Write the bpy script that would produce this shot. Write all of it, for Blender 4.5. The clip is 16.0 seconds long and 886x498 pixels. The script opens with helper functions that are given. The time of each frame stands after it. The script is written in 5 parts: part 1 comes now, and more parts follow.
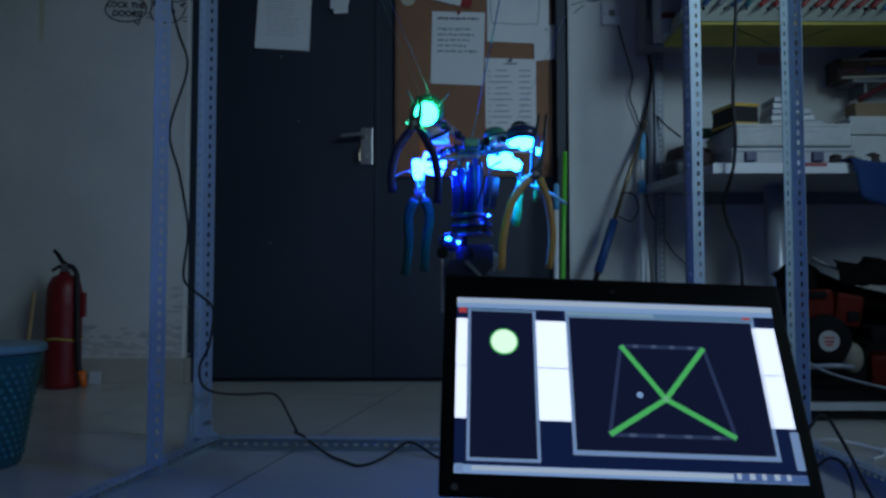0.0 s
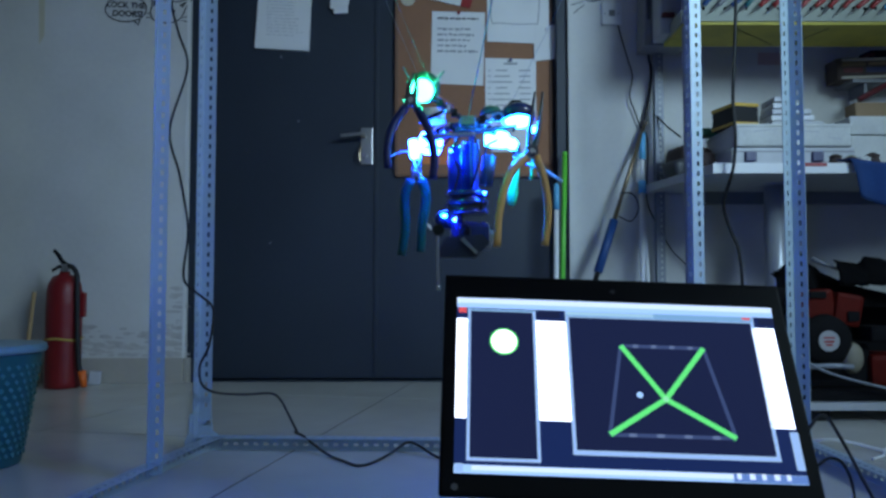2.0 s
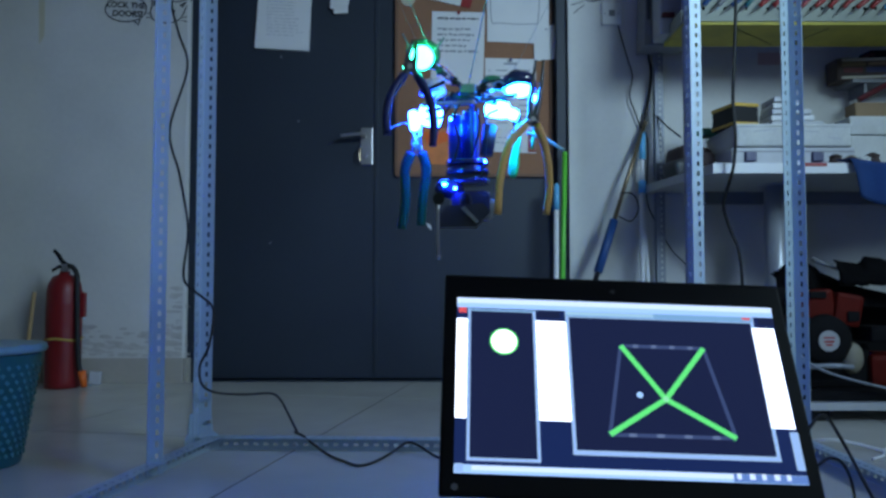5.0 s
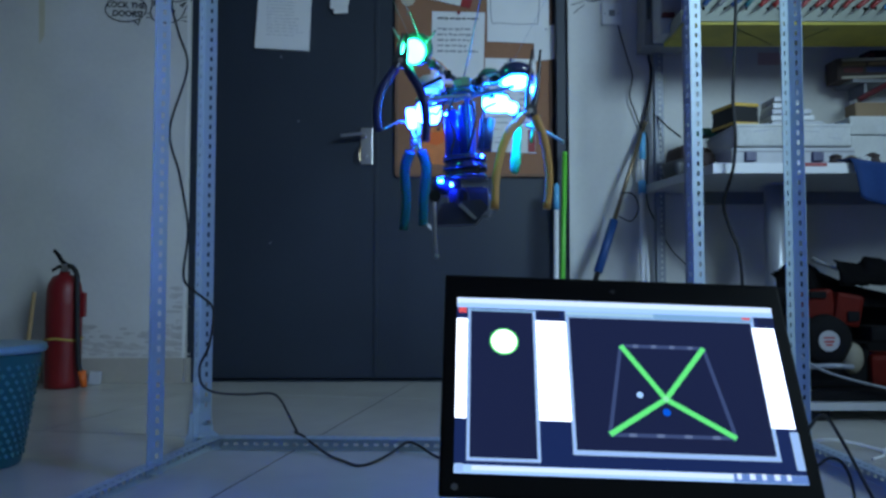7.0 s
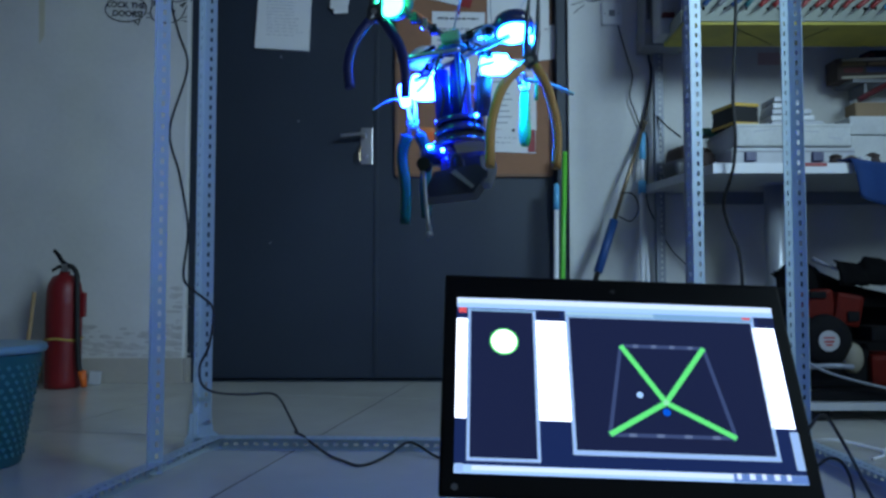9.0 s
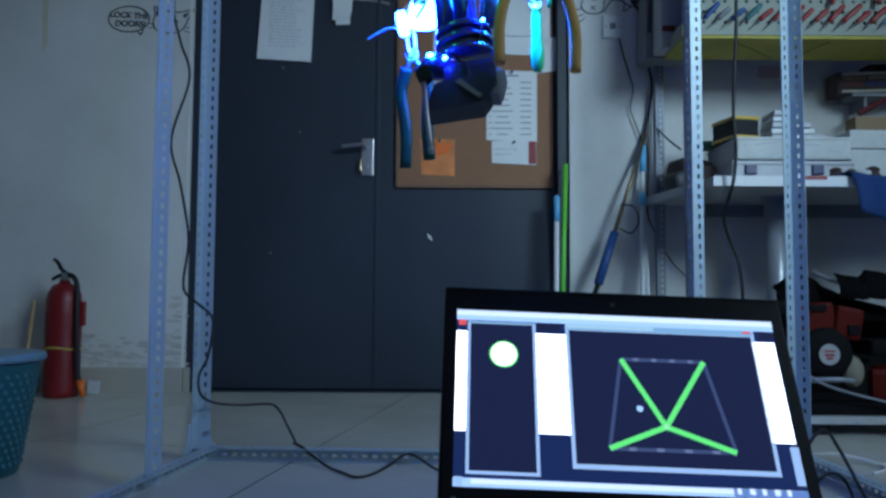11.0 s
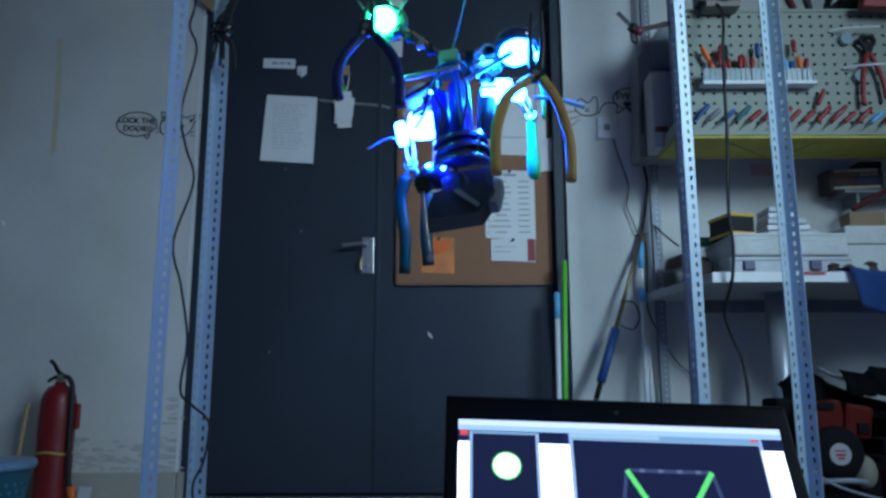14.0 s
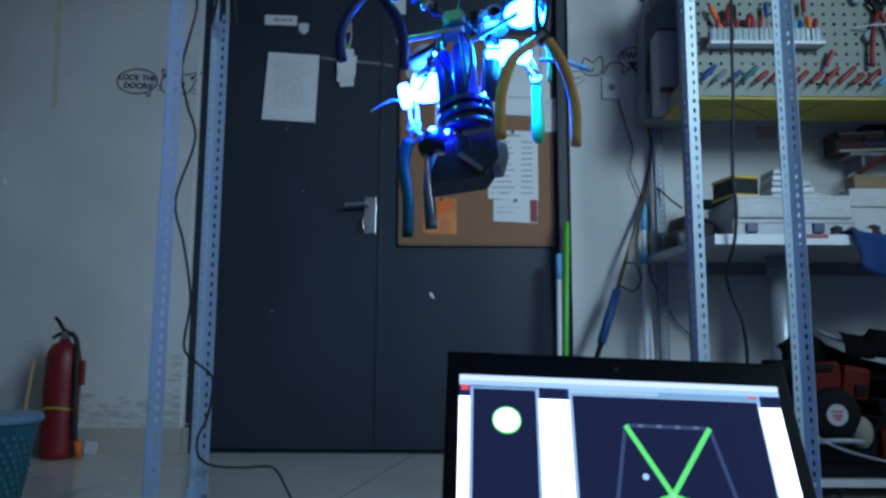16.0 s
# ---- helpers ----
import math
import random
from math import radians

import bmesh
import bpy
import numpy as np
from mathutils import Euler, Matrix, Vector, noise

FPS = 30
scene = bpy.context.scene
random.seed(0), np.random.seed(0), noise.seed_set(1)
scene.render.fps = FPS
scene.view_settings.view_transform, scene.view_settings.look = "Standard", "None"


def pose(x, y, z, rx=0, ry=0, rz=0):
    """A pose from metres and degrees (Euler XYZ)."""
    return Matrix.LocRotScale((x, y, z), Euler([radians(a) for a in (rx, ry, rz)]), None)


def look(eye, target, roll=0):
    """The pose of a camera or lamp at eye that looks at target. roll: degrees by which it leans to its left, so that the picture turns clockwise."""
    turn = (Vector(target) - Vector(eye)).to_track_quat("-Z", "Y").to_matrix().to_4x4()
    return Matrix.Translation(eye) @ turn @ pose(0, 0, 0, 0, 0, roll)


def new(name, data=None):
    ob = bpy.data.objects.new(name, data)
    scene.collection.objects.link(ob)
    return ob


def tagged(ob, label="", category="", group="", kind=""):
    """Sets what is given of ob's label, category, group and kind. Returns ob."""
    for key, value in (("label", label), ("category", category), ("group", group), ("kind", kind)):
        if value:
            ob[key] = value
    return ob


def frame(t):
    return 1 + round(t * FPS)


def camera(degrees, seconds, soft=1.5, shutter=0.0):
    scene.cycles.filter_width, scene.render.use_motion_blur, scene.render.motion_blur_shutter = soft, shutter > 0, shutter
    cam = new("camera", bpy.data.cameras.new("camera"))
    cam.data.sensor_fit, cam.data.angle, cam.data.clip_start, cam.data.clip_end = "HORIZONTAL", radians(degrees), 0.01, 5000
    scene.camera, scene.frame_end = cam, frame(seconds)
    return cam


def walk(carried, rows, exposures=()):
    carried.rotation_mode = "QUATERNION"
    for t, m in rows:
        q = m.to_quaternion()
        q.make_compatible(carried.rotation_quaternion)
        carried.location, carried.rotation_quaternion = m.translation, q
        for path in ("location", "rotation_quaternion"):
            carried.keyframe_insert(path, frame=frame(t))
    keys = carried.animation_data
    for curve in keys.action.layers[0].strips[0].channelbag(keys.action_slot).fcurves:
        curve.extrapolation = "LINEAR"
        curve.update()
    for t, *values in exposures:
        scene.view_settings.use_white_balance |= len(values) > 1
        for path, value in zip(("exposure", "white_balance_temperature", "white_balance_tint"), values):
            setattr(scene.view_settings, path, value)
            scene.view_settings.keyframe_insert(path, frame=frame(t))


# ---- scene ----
LENS = 60.29
cam = camera(LENS, 16.0, soft=2.8)
EYE, PIVOT, TILT = 0.404, 0.10, 2.9


def eye(tilt, roll=0.0, yaw=0.0):
    """The camera on its little stand: it tips about a hinge behind the lens."""
    a, b = radians(TILT + tilt), radians(TILT)
    return pose(0, PIVOT * (math.cos(a) - math.cos(b)), EYE + PIVOT * (math.sin(a) - math.sin(b)), 90 + TILT + tilt, roll, yaw)


TILTS = [
    (0.0, 0, 0, 0), (4.0, 0, 0, 0), (8.0, 0, 0, 0), (8.7, 0, 0, 0), (10.4, 0.1, -0.05, 0), (10.7, 0.4, -0.2, 0), (10.9, 0.48, -0.3, 0),
    (11.0, 0.80, -0.33, 0), (11.1, 2.35, -0.2, 0), (11.2, 3.95, 0.0, 0), (11.3, 5.15, 0.15, 0.01), (11.4, 5.65, 0.17, 0.02), (11.5, 6.11, 0.17, 0.02),
    (11.6, 6.60, 0.15, 0.03), (11.8, 7.10, 0.13, 0.04), (12.0, 7.37, 0.12, 0.04), (12.5, 7.43, 0.08, 0.05), (12.8, 7.45, 0.1, 0.04),
    (12.9, 8.1, 0.16, 0.02), (13.0, 8.51, 0.20, 0.01), (13.2, 8.40, 0.18, 0.02), (13.5, 8.11, 0.15, 0.03), (14.0, 7.91, 0.11, 0.06),
    (14.5, 7.69, 0.06, 0.07), (15.0, 7.32, -0.01, 0.08), (15.5, 6.82, -0.05, 0.10), (15.7, 6.30, -0.15, 0.12), (15.85, 5.50, -0.25, 0.14),
    (16.0, 5.03, -0.31, 0.16)]
walk(cam, [(t, eye(a, b, c)) for t, a, b, c in TILTS],
     exposures=[(0.0, -1.25), (0.3, -0.8), (0.7, -0.35), (1.2, -0.1), (2.0, 0.0), (8.7, 0.0), (11.0, 0.05), (16.0, 0.0)])

# ---- light: dim daylight from an unseen side window, an added rear fill, the cool glow of a screen and of small lamps ----
world = bpy.data.worlds.new("world")
scene.world = world
world.use_nodes = True
wn = world.node_tree.nodes
sky = wn.new("ShaderNodeTexSky")
sky.sky_type, sky.sun_disc, sky.sun_elevation, sky.sun_rotation = "NISHITA", False, radians(14), radians(80)
world.node_tree.links.new(sky.outputs[0], wn["Background"].inputs[0])
wn["Background"].inputs[1].default_value = 0.06


def window_light(name, m, w, h, power, colour, spread=180):
    lamp = bpy.data.lights.new(name, "AREA")
    lamp.shape, lamp.size, lamp.size_y, lamp.energy, lamp.color = "RECTANGLE", w, h, power, colour
    lamp.spread = radians(spread)
    ob = new(name, lamp)
    ob.matrix_world = m
    return ob


window_light("daylight_side", look((2.52, -0.3, 2.25), (0.3, 3.2, 0.9)), 1.3, 0.9, 21, (0.53, 0.78, 0.98), 72)
# unseen fill lamp behind the camera, added to lift the room
window_light("fill_rear", look((1.0, -2.52, 1.9), (0.4, 3.0, 1.0)), 1.9, 1.2, 6.0, (0.53, 0.78, 0.99))


# ---- materials ----
def mat(name, colour, rough=0.6, metal=0.0, grain=0.08, scale=30.0, bump=0.15, big=0.10, big_scale=3.0, vary=0.0, coat=0.0, world_space=False, spec=0.5, glow=0.0, glow_colour=None):
    m = bpy.data.materials.new(name)
    m.use_nodes = True
    nt = m.node_tree
    n, lk = nt.nodes, nt.links.new
    b = n["Principled BSDF"]
    b.inputs["Roughness"].default_value, b.inputs["Metallic"].default_value = rough, metal
    b.inputs["Coat Weight"].default_value = coat
    b.inputs["Specular IOR Level"].default_value = spec
    co = n.new("ShaderNodeNewGeometry" if world_space else "ShaderNodeTexCoord")
    place = co.outputs["Position" if world_space else "Object"]
    fine, wide = n.new("ShaderNodeTexNoise"), n.new("ShaderNodeTexNoise")
    fine.inputs["Scale"].default_value, fine.inputs["Detail"].default_value = scale, 5
    wide.inputs["Scale"].default_value, wide.inputs["Detail"].default_value = big_scale, 3
    lk(place, fine.inputs["Vector"])
    lk(place, wide.inputs["Vector"])
    hsv = n.new("ShaderNodeHueSaturation")
    hsv.inputs["Color"].default_value = (*colour, 1)
    a1 = n.new("ShaderNodeMath")
    a1.operation = "MULTIPLY_ADD"
    a1.inputs[1].default_value, a1.inputs[2].default_value = grain * 2, 1 - grain - big
    lk(fine.outputs["Fac"], a1.inputs[0])
    a2 = n.new("ShaderNodeMath")
    a2.operation = "MULTIPLY_ADD"
    a2.inputs[1].default_value = big * 2
    lk(wide.outputs["Fac"], a2.inputs[0])
    lk(a1.outputs[0], a2.inputs[2])
    last = a2
    if vary:
        info = n.new("ShaderNodeObjectInfo")
        a3 = n.new("ShaderNodeMath")
        a3.operation = "MULTIPLY_ADD"
        a3.inputs[1].default_value = vary
        lk(info.outputs["Random"], a3.inputs[0])
        lk(a2.outputs[0], a3.inputs[2])
        last = a3
    lk(last.outputs[0], hsv.inputs["Value"])
    lk(hsv.outputs[0], b.inputs["Base Color"])
    if bump:
        bp = n.new("ShaderNodeBump")
        bp.inputs["Strength"].default_value, bp.inputs["Distance"].default_value = bump, 0.002
        lk(fine.outputs["Fac"], bp.inputs["Height"])
        lk(bp.outputs[0], b.inputs["Normal"])
        r = n.new("ShaderNodeMath")
        r.operation = "MULTIPLY_ADD"
        r.inputs[1].default_value, r.inputs[2].default_value = 0.16, rough - 0.08
        lk(wide.outputs["Fac"], r.inputs[0])
        lk(r.outputs[0], b.inputs["Roughness"])
    if glow:
        b.inputs["Emission Color"].default_value = (*(glow_colour or colour), 1)
        b.inputs["Emission Strength"].default_value = glow
    return m


M = dict(
    wall=mat("painted plaster", (0.66, 0.655, 0.63), 0.85, 0, 0.05, 45, 0.3, 0.26, 1.7),
    ceiling=mat("white ceiling paint", (0.75, 0.75, 0.74), 0.9),
    skirt=mat("beige skirting tile", (0.42, 0.39, 0.34), 0.35, 0, 0.08, 40, 0.1, 0.1, 4, vary=0.06, world_space=True),
    tile=mat("polished floor tile", (0.57, 0.555, 0.495), 0.24, 0, 0.05, 14, 0.04, 0.12, 2.2, vary=0.02, world_space=True),
    grout=mat("dark grout", (0.05, 0.048, 0.045), 0.95, spec=0.1),
    door=mat("charcoal door paint", (0.019, 0.028, 0.043), 0.5, 0, 0.12, 90, 0.1, 0.22, 2.5),
    steel=mat("brushed steel", (0.48, 0.48, 0.48), 0.35, 0.9, 0.06, 120, 0.1),
    chrome=mat("worn chrome", (0.7, 0.7, 0.7), 0.2, 1.0, 0.04, 80, 0.05),
    angle=mat("blue grey painted steel", (0.38, 0.475, 0.53), 0.45, 0.1, 0.06, 45, 0.1, 0.12, 5),
    cork=mat("cork board", (0.30, 0.15, 0.085), 0.95, 0, 0.25, 260, 0.4, 0.1, 8),
    corkframe=mat("brown board frame", (0.20, 0.10, 0.055), 0.6),
    paper=mat("white paper", (0.74, 0.74, 0.73), 0.85, 0, 0.02, 20, 0.05, 0.05, 6, vary=0.05),
    ink=mat("faint grey print", (0.30, 0.31, 0.33), 0.9, 0, 0.3, 200, 0),
    darkink=mat("black ink", (0.035, 0.035, 0.04), 0.85, 0, 0.1, 60, 0),
    red=mat("red enamel", (0.20, 0.006, 0.009), 0.45, 0, 0.10, 30, 0.08, 0.22, 7, coat=0.1),
    redplastic=mat("red plastic", (0.27, 0.018, 0.018), 0.4, 0, 0.1, 40, 0.1, 0.1, 10, vary=0.15),
    orange=mat("orange plastic", (0.85, 0.16, 0.02), 0.45),
    yellow=mat("amber plastic", (0.62, 0.33, 0.085), 0.5, 0, 0.1, 60, 0.1),
    yellowboard=mat("yellow painted board", (0.46, 0.385, 0.055), 0.65, 0, 0.16, 25, 0.1, 0.42, 6),
    black=mat("black plastic", (0.008, 0.008, 0.010), 0.55, 0, 0.15, 70, 0.12, spec=0.25),
    rubber=mat("black rubber", (0.012, 0.012, 0.013), 0.6, 0, 0.2, 90, 0.15),
    gloss=mat("satin black bezel", (0.005, 0.005, 0.007), 0.32, 0, 0.1, 60, 0.04, spec=0.2),
    wedge=mat("dark navy tape", (0.014, 0.017, 0.030), 0.5, 0, 0.15, 60, 0.15),
    # the blue of the lamps' light is mixed into this dark plastic
    shiny=mat("glossy dark plastic tinted with lamp blue", (0.025, 0.035, 0.13), 0.12, 0, 0.1, 60, 0.02, coat=0.6),
    darkgrey=mat("dark grey plastic", (0.038, 0.040, 0.047), 0.5, 0, 0.12, 60, 0.12),
    grey=mat("grey plastic", (0.20, 0.205, 0.22), 0.5, 0, 0.1, 50, 0.1),
    white=mat("white plastic", (0.72, 0.73, 0.74), 0.45, 0, 0.03, 40, 0.05, 0.06, 6),
    cream=mat("cream plastic", (0.55, 0.50, 0.38), 0.5),
    foam=mat("white foam", (0.62, 0.63, 0.61), 0.9, 0, 0.14, 110, 0.4, 0.20, 11),
    teal=mat("teal plastic", (0.02, 0.135, 0.155), 0.45, 0, 0.08, 40, 0.06, 0.15, 8),
    tealrim=mat("pale blue rim", (0.20, 0.35, 0.43), 0.4),
    lattice=mat("pale teal lattice", (0.055, 0.23, 0.26), 0.4),
    bluecloth=mat("blue cloth", (0.012, 0.045, 0.16), 0.95, 0, 0.2, 160, 0.5, 0.2, 12),
    bluegrip=mat("blue rubber grip", (0.015, 0.07, 0.24), 0.5, 0, 0.1, 60, 0.1),
    skygrip=mat("light blue plastic", (0.12, 0.42, 0.70), 0.45),
    green=mat("green plastic", (0.12, 0.55, 0.05), 0.45),
    greengrip=mat("green rubber grip", (0.05, 0.90, 0.26), 0.45),
    navygrip=mat("dark navy grip", (0.006, 0.014, 0.11), 0.45, 0, 0.1, 50, 0.08),
    wood=mat("pale bamboo", (0.42, 0.28, 0.14), 0.6, 0, 0.2, 60, 0.2, 0.1, 6),
    brass=mat("bronze tube", (0.24, 0.18, 0.12), 0.35, 0.8),
    card=mat("brown cardboard", (0.32, 0.22, 0.13), 0.85, 0, 0.1, 60, 0.2, 0.1, 6),
    peg=mat("cream pegboard", (0.265, 0.29, 0.24), 0.6, 0, 0.04, 40, 0.05, 0.08, 3),
    bench=mat("grey bench laminate", (0.44, 0.45, 0.46), 0.5, 0, 0.06, 40, 0.06, 0.1, 4),
    pillar=mat("grey steel tube", (0.38, 0.40, 0.43), 0.4, 0.3),
    dirty=mat("worn plaster", (0.54, 0.525, 0.50), 0.95, 0, 0.25, 45, 0.6, 0.2, 9),
    pcb=mat("printed board", (0.02, 0.07, 0.05), 0.45),
    photo=mat("orange photo print", (0.70, 0.22, 0.06), 0.5, 0, 0.1, 20, 0, 0.45, 14),
    copper=mat("copper wire", (0.75, 0.33, 0.16), 0.35, 0.9),
    tie=mat("pale cyan nylon", (0.40, 0.72, 0.78), 0.4),
    string=mat("pale fishing line", (0.26, 0.33, 0.35), 0.35),
    lamp_blue=mat("blue led lens", (0.2, 0.35, 1.0), 0.3, 0, 0, 1, 0, 0, 1, glow=320.0, glow_colour=(0.004, 0.030, 1.0)),
    lamp_cyan=mat("cyan led lens", (0.3, 0.8, 0.9), 0.3, 0, 0, 1, 0, 0, 1, glow=210.0, glow_colour=(0.006, 0.17, 1.0)),
    lamp_green=mat("green led lens", (0.3, 1.0, 0.7), 0.3, 0, 0, 1, 0, 0, 1, glow=45.0, glow_colour=(0.02, 1.0, 0.45)),
    scr_dark=mat("dark screen area", (0.008, 0.008, 0.010), 0.2, 0, 0, 1, 0, 0, 1, spec=0.25, glow=1.0, glow_colour=(0.010, 0.016, 0.060)),
    scr_white=mat("white screen area", (0.008, 0.008, 0.010), 0.2, 0, 0, 1, 0, 0, 1, spec=0.25, glow=2.6, glow_colour=(0.80, 0.92, 1.15)),
    scr_pale=mat("pale blue screen area", (0.008, 0.008, 0.010), 0.2, 0, 0, 1, 0, 0, 1, spec=0.25, glow=1.15, glow_colour=(0.28, 0.46, 0.82)),
    scr_bar=mat("bright blue screen bar", (0.008, 0.008, 0.010), 0.2, 0, 0, 1, 0, 0, 1, spec=0.25, glow=1.1, glow_colour=(0.36, 0.62, 1.1)),
    scr_navy=mat("navy screen area", (0.008, 0.008, 0.010), 0.2, 0, 0, 1, 0, 0, 1, spec=0.25, glow=1.0, glow_colour=(0.009, 0.022, 0.105)),
    scr_green=mat("green screen line", (0.008, 0.008, 0.010), 0.2, 0, 0, 1, 0, 0, 1, spec=0.25, glow=1.2, glow_colour=(0.11, 0.70, 0.20)),
    scr_dot=mat("pale green screen dot", (0.008, 0.008, 0.010), 0.2, 0, 0, 1, 0, 0, 1, spec=0.25, glow=2.2, glow_colour=(0.78, 1.1, 0.88)),
    scr_faint=mat("faint screen line", (0.008, 0.008, 0.010), 0.2, 0, 0, 1, 0, 0, 1, spec=0.25, glow=1.0, glow_colour=(0.044, 0.072, 0.19)),
    longgrip=mat("dark blue grip", (0.004, 0.075, 0.042), 0.35, 0, 0.1, 50, 0.1),
    # engine cream and red: the shade by the bench is put into the colours
    shadedcream=mat("cream plastic darkened as shade", (0.22, 0.20, 0.15), 0.7),
    shadedred=mat("old red enamel darkened as shade", (0.085, 0.006, 0.003), 0.6, 0, 0.2, 30, 0.15, 0.5, 14, spec=0.12),
    sheeting=mat("dull black sheeting", (0.007, 0.007, 0.008), 0.85, 0, 0.25, 30, 0.3, spec=0.12),
    # post and motor can: the lamps' blue light is put into both base colours
    bluepost=mat("pale plastic tinted with lamp blue", (0.12, 0.30, 0.55), 0.4),
    motorcan=mat("motor can tinted with lamp blue", (0.02, 0.055, 0.52), 0.3, 0.0, 0.1, 80, 0.05),
    faintink=mat("pale print", (0.52, 0.53, 0.54), 0.9, 0, 0.2, 200, 0),
    # badge white, greyed to put the shade around the engine into it
    shadedbadge=mat("white print darkened as shade", (0.36, 0.36, 0.37), 0.8),
    rackpaint=mat("dull grey painted steel", (0.22, 0.24, 0.28), 0.5, 0.2),
    jawsteel=mat("dark forged steel", (0.10, 0.10, 0.11), 0.38, 0.8, 0.1, 60, 0.1),
    stain=mat("yellowed tape", (0.60, 0.56, 0.42), 0.85, 0, 0.05, 30, 0, 0.08, 6),
    strap=mat("yellow strap", (0.55, 0.40, 0.08), 0.7),
    clear=mat("clear ribbed plastic", (0.26, 0.34, 0.36), 0.2, 0, 0.25, 90, 0.1),
    darkred=mat("dark red plastic", (0.12, 0.012, 0.018), 0.45),
    brownplate=mat("brown grey plate", (0.22, 0.18, 0.15), 0.5),
    whitefrost=mat("frosted plastic", (0.46, 0.47, 0.50), 0.4, 0, 0.1, 30, 0.05, 0.15, 8),
    navyplastic=mat("navy plastic", (0.03, 0.035, 0.12), 0.4),
    gold=mat("gold printed card", (0.60, 0.38, 0.06), 0.4, 0.2),
    darkbrown=mat("dark brown fabric", (0.07, 0.05, 0.045), 0.9, 0, 0.2, 90, 0.3),
    greencase=mat("green plastic case", (0.05, 0.22, 0.13), 0.5),
    pinkpaper=mat("faded pink paper", (0.55, 0.38, 0.36), 0.85),
    scr_centre=mat("pale green screen spot", (0.008, 0.008, 0.010), 0.2, 0, 0, 1, 0, 0, 1, spec=0.25, glow=1.0, glow_colour=(0.30, 0.85, 0.50)),
    scr_target=mat("blue screen dot", (0.008, 0.008, 0.010), 0.2, 0, 0, 1, 0, 0, 1, spec=0.25, glow=1.0, glow_colour=(0.0, 0.10, 0.75)),
    scr_pale2=mat("pale grey screen dash", (0.008, 0.008, 0.010), 0.2, 0, 0, 1, 0, 0, 1, spec=0.25, glow=1.0, glow_colour=(0.13, 0.19, 0.36)),
    scr_title=mat("blue window title", (0.008, 0.008, 0.010), 0.2, 0, 0, 1, 0, 0, 1, spec=0.25, glow=1.0, glow_colour=(0.20, 0.42, 0.72)),
    scr_cyan=mat("pale cyan window title", (0.008, 0.008, 0.010), 0.2, 0, 0, 1, 0, 0, 1, spec=0.25, glow=1.0, glow_colour=(0.36, 0.62, 0.86)),
    scr_sheen=mat("bright screen sheen", (0.008, 0.008, 0.010), 0.2, 0, 0, 1, 0, 0, 1, spec=0.25, glow=1.0, glow_colour=(0.72, 0.92, 1.25)),
    scr_tray=mat("deep blue screen tray", (0.008, 0.008, 0.010), 0.2, 0, 0, 1, 0, 0, 1, spec=0.25, glow=1.0, glow_colour=(0.12, 0.24, 0.62)),
    scr_red=mat("red screen button", (0.008, 0.008, 0.010), 0.2, 0, 0, 1, 0, 0, 1, spec=0.25, glow=1.0, glow_colour=(0.75, 0.10, 0.12)),
)


# ---- mesh tools ----
def bm_box(size, at=(0, 0, 0), bevel=0.0, turn=None, bm=None):
    bm = bm or bmesh.new()
    made = bmesh.ops.create_cube(bm, size=1)["verts"]
    bmesh.ops.scale(bm, vec=size, verts=made)
    if bevel:
        edges = list({e for v in made for e in v.link_edges})
        made = list({v for f in bmesh.ops.bevel(bm, geom=edges, offset=bevel, segments=2, affect="EDGES", profile=0.6)["faces"] for v in f.verts} | {v for v in made if v.is_valid})
    if turn:
        bmesh.ops.transform(bm, matrix=turn, verts=made)
    bmesh.ops.translate(bm, vec=at, verts=made)
    return bm


def bm_cyl(r1, r2, h, at=(0, 0, 0), seg=24, turn=None, bm=None, caps=True):
    """A cone or cylinder along z, its centre at `at`."""
    bm = bm or bmesh.new()
    made = bmesh.ops.create_cone(bm, cap_ends=caps, segments=seg, radius1=r1, radius2=r2, depth=h)["verts"]
    if turn:
        bmesh.ops.transform(bm, matrix=turn, verts=made)
    bmesh.ops.translate(bm, vec=at, verts=made)
    return bm


def bm_ball(r, at=(0, 0, 0), scale=(1, 1, 1), bm=None, seg=16):
    bm = bm or bmesh.new()
    made = bmesh.ops.create_uvsphere(bm, u_segments=seg, v_segments=seg // 2 + 2, radius=r)["verts"]
    bmesh.ops.scale(bm, vec=scale, verts=made)
    bmesh.ops.translate(bm, vec=at, verts=made)
    return bm


def bm_lathe(profile, seg=32, bm=None, at=(0, 0, 0)):
    """Turn (radius, height) pairs about z."""
    bm = bm or bmesh.new()
    rings = [[bm.verts.new((at[0] + r * math.cos(2 * math.pi * k / seg), at[1] + r * math.sin(2 * math.pi * k / seg), at[2] + z)) for k in range(seg)] for r, z in profile]
    for a, b in zip(rings, rings[1:]):
        for k in range(seg):
            bm.faces.new((a[k], a[(k + 1) % seg], b[(k + 1) % seg], b[k]))
    for ring, flip in ((rings[0], True), (rings[-1], False)):
        bm.faces.new(ring[::-1] if flip else ring)
    return bm


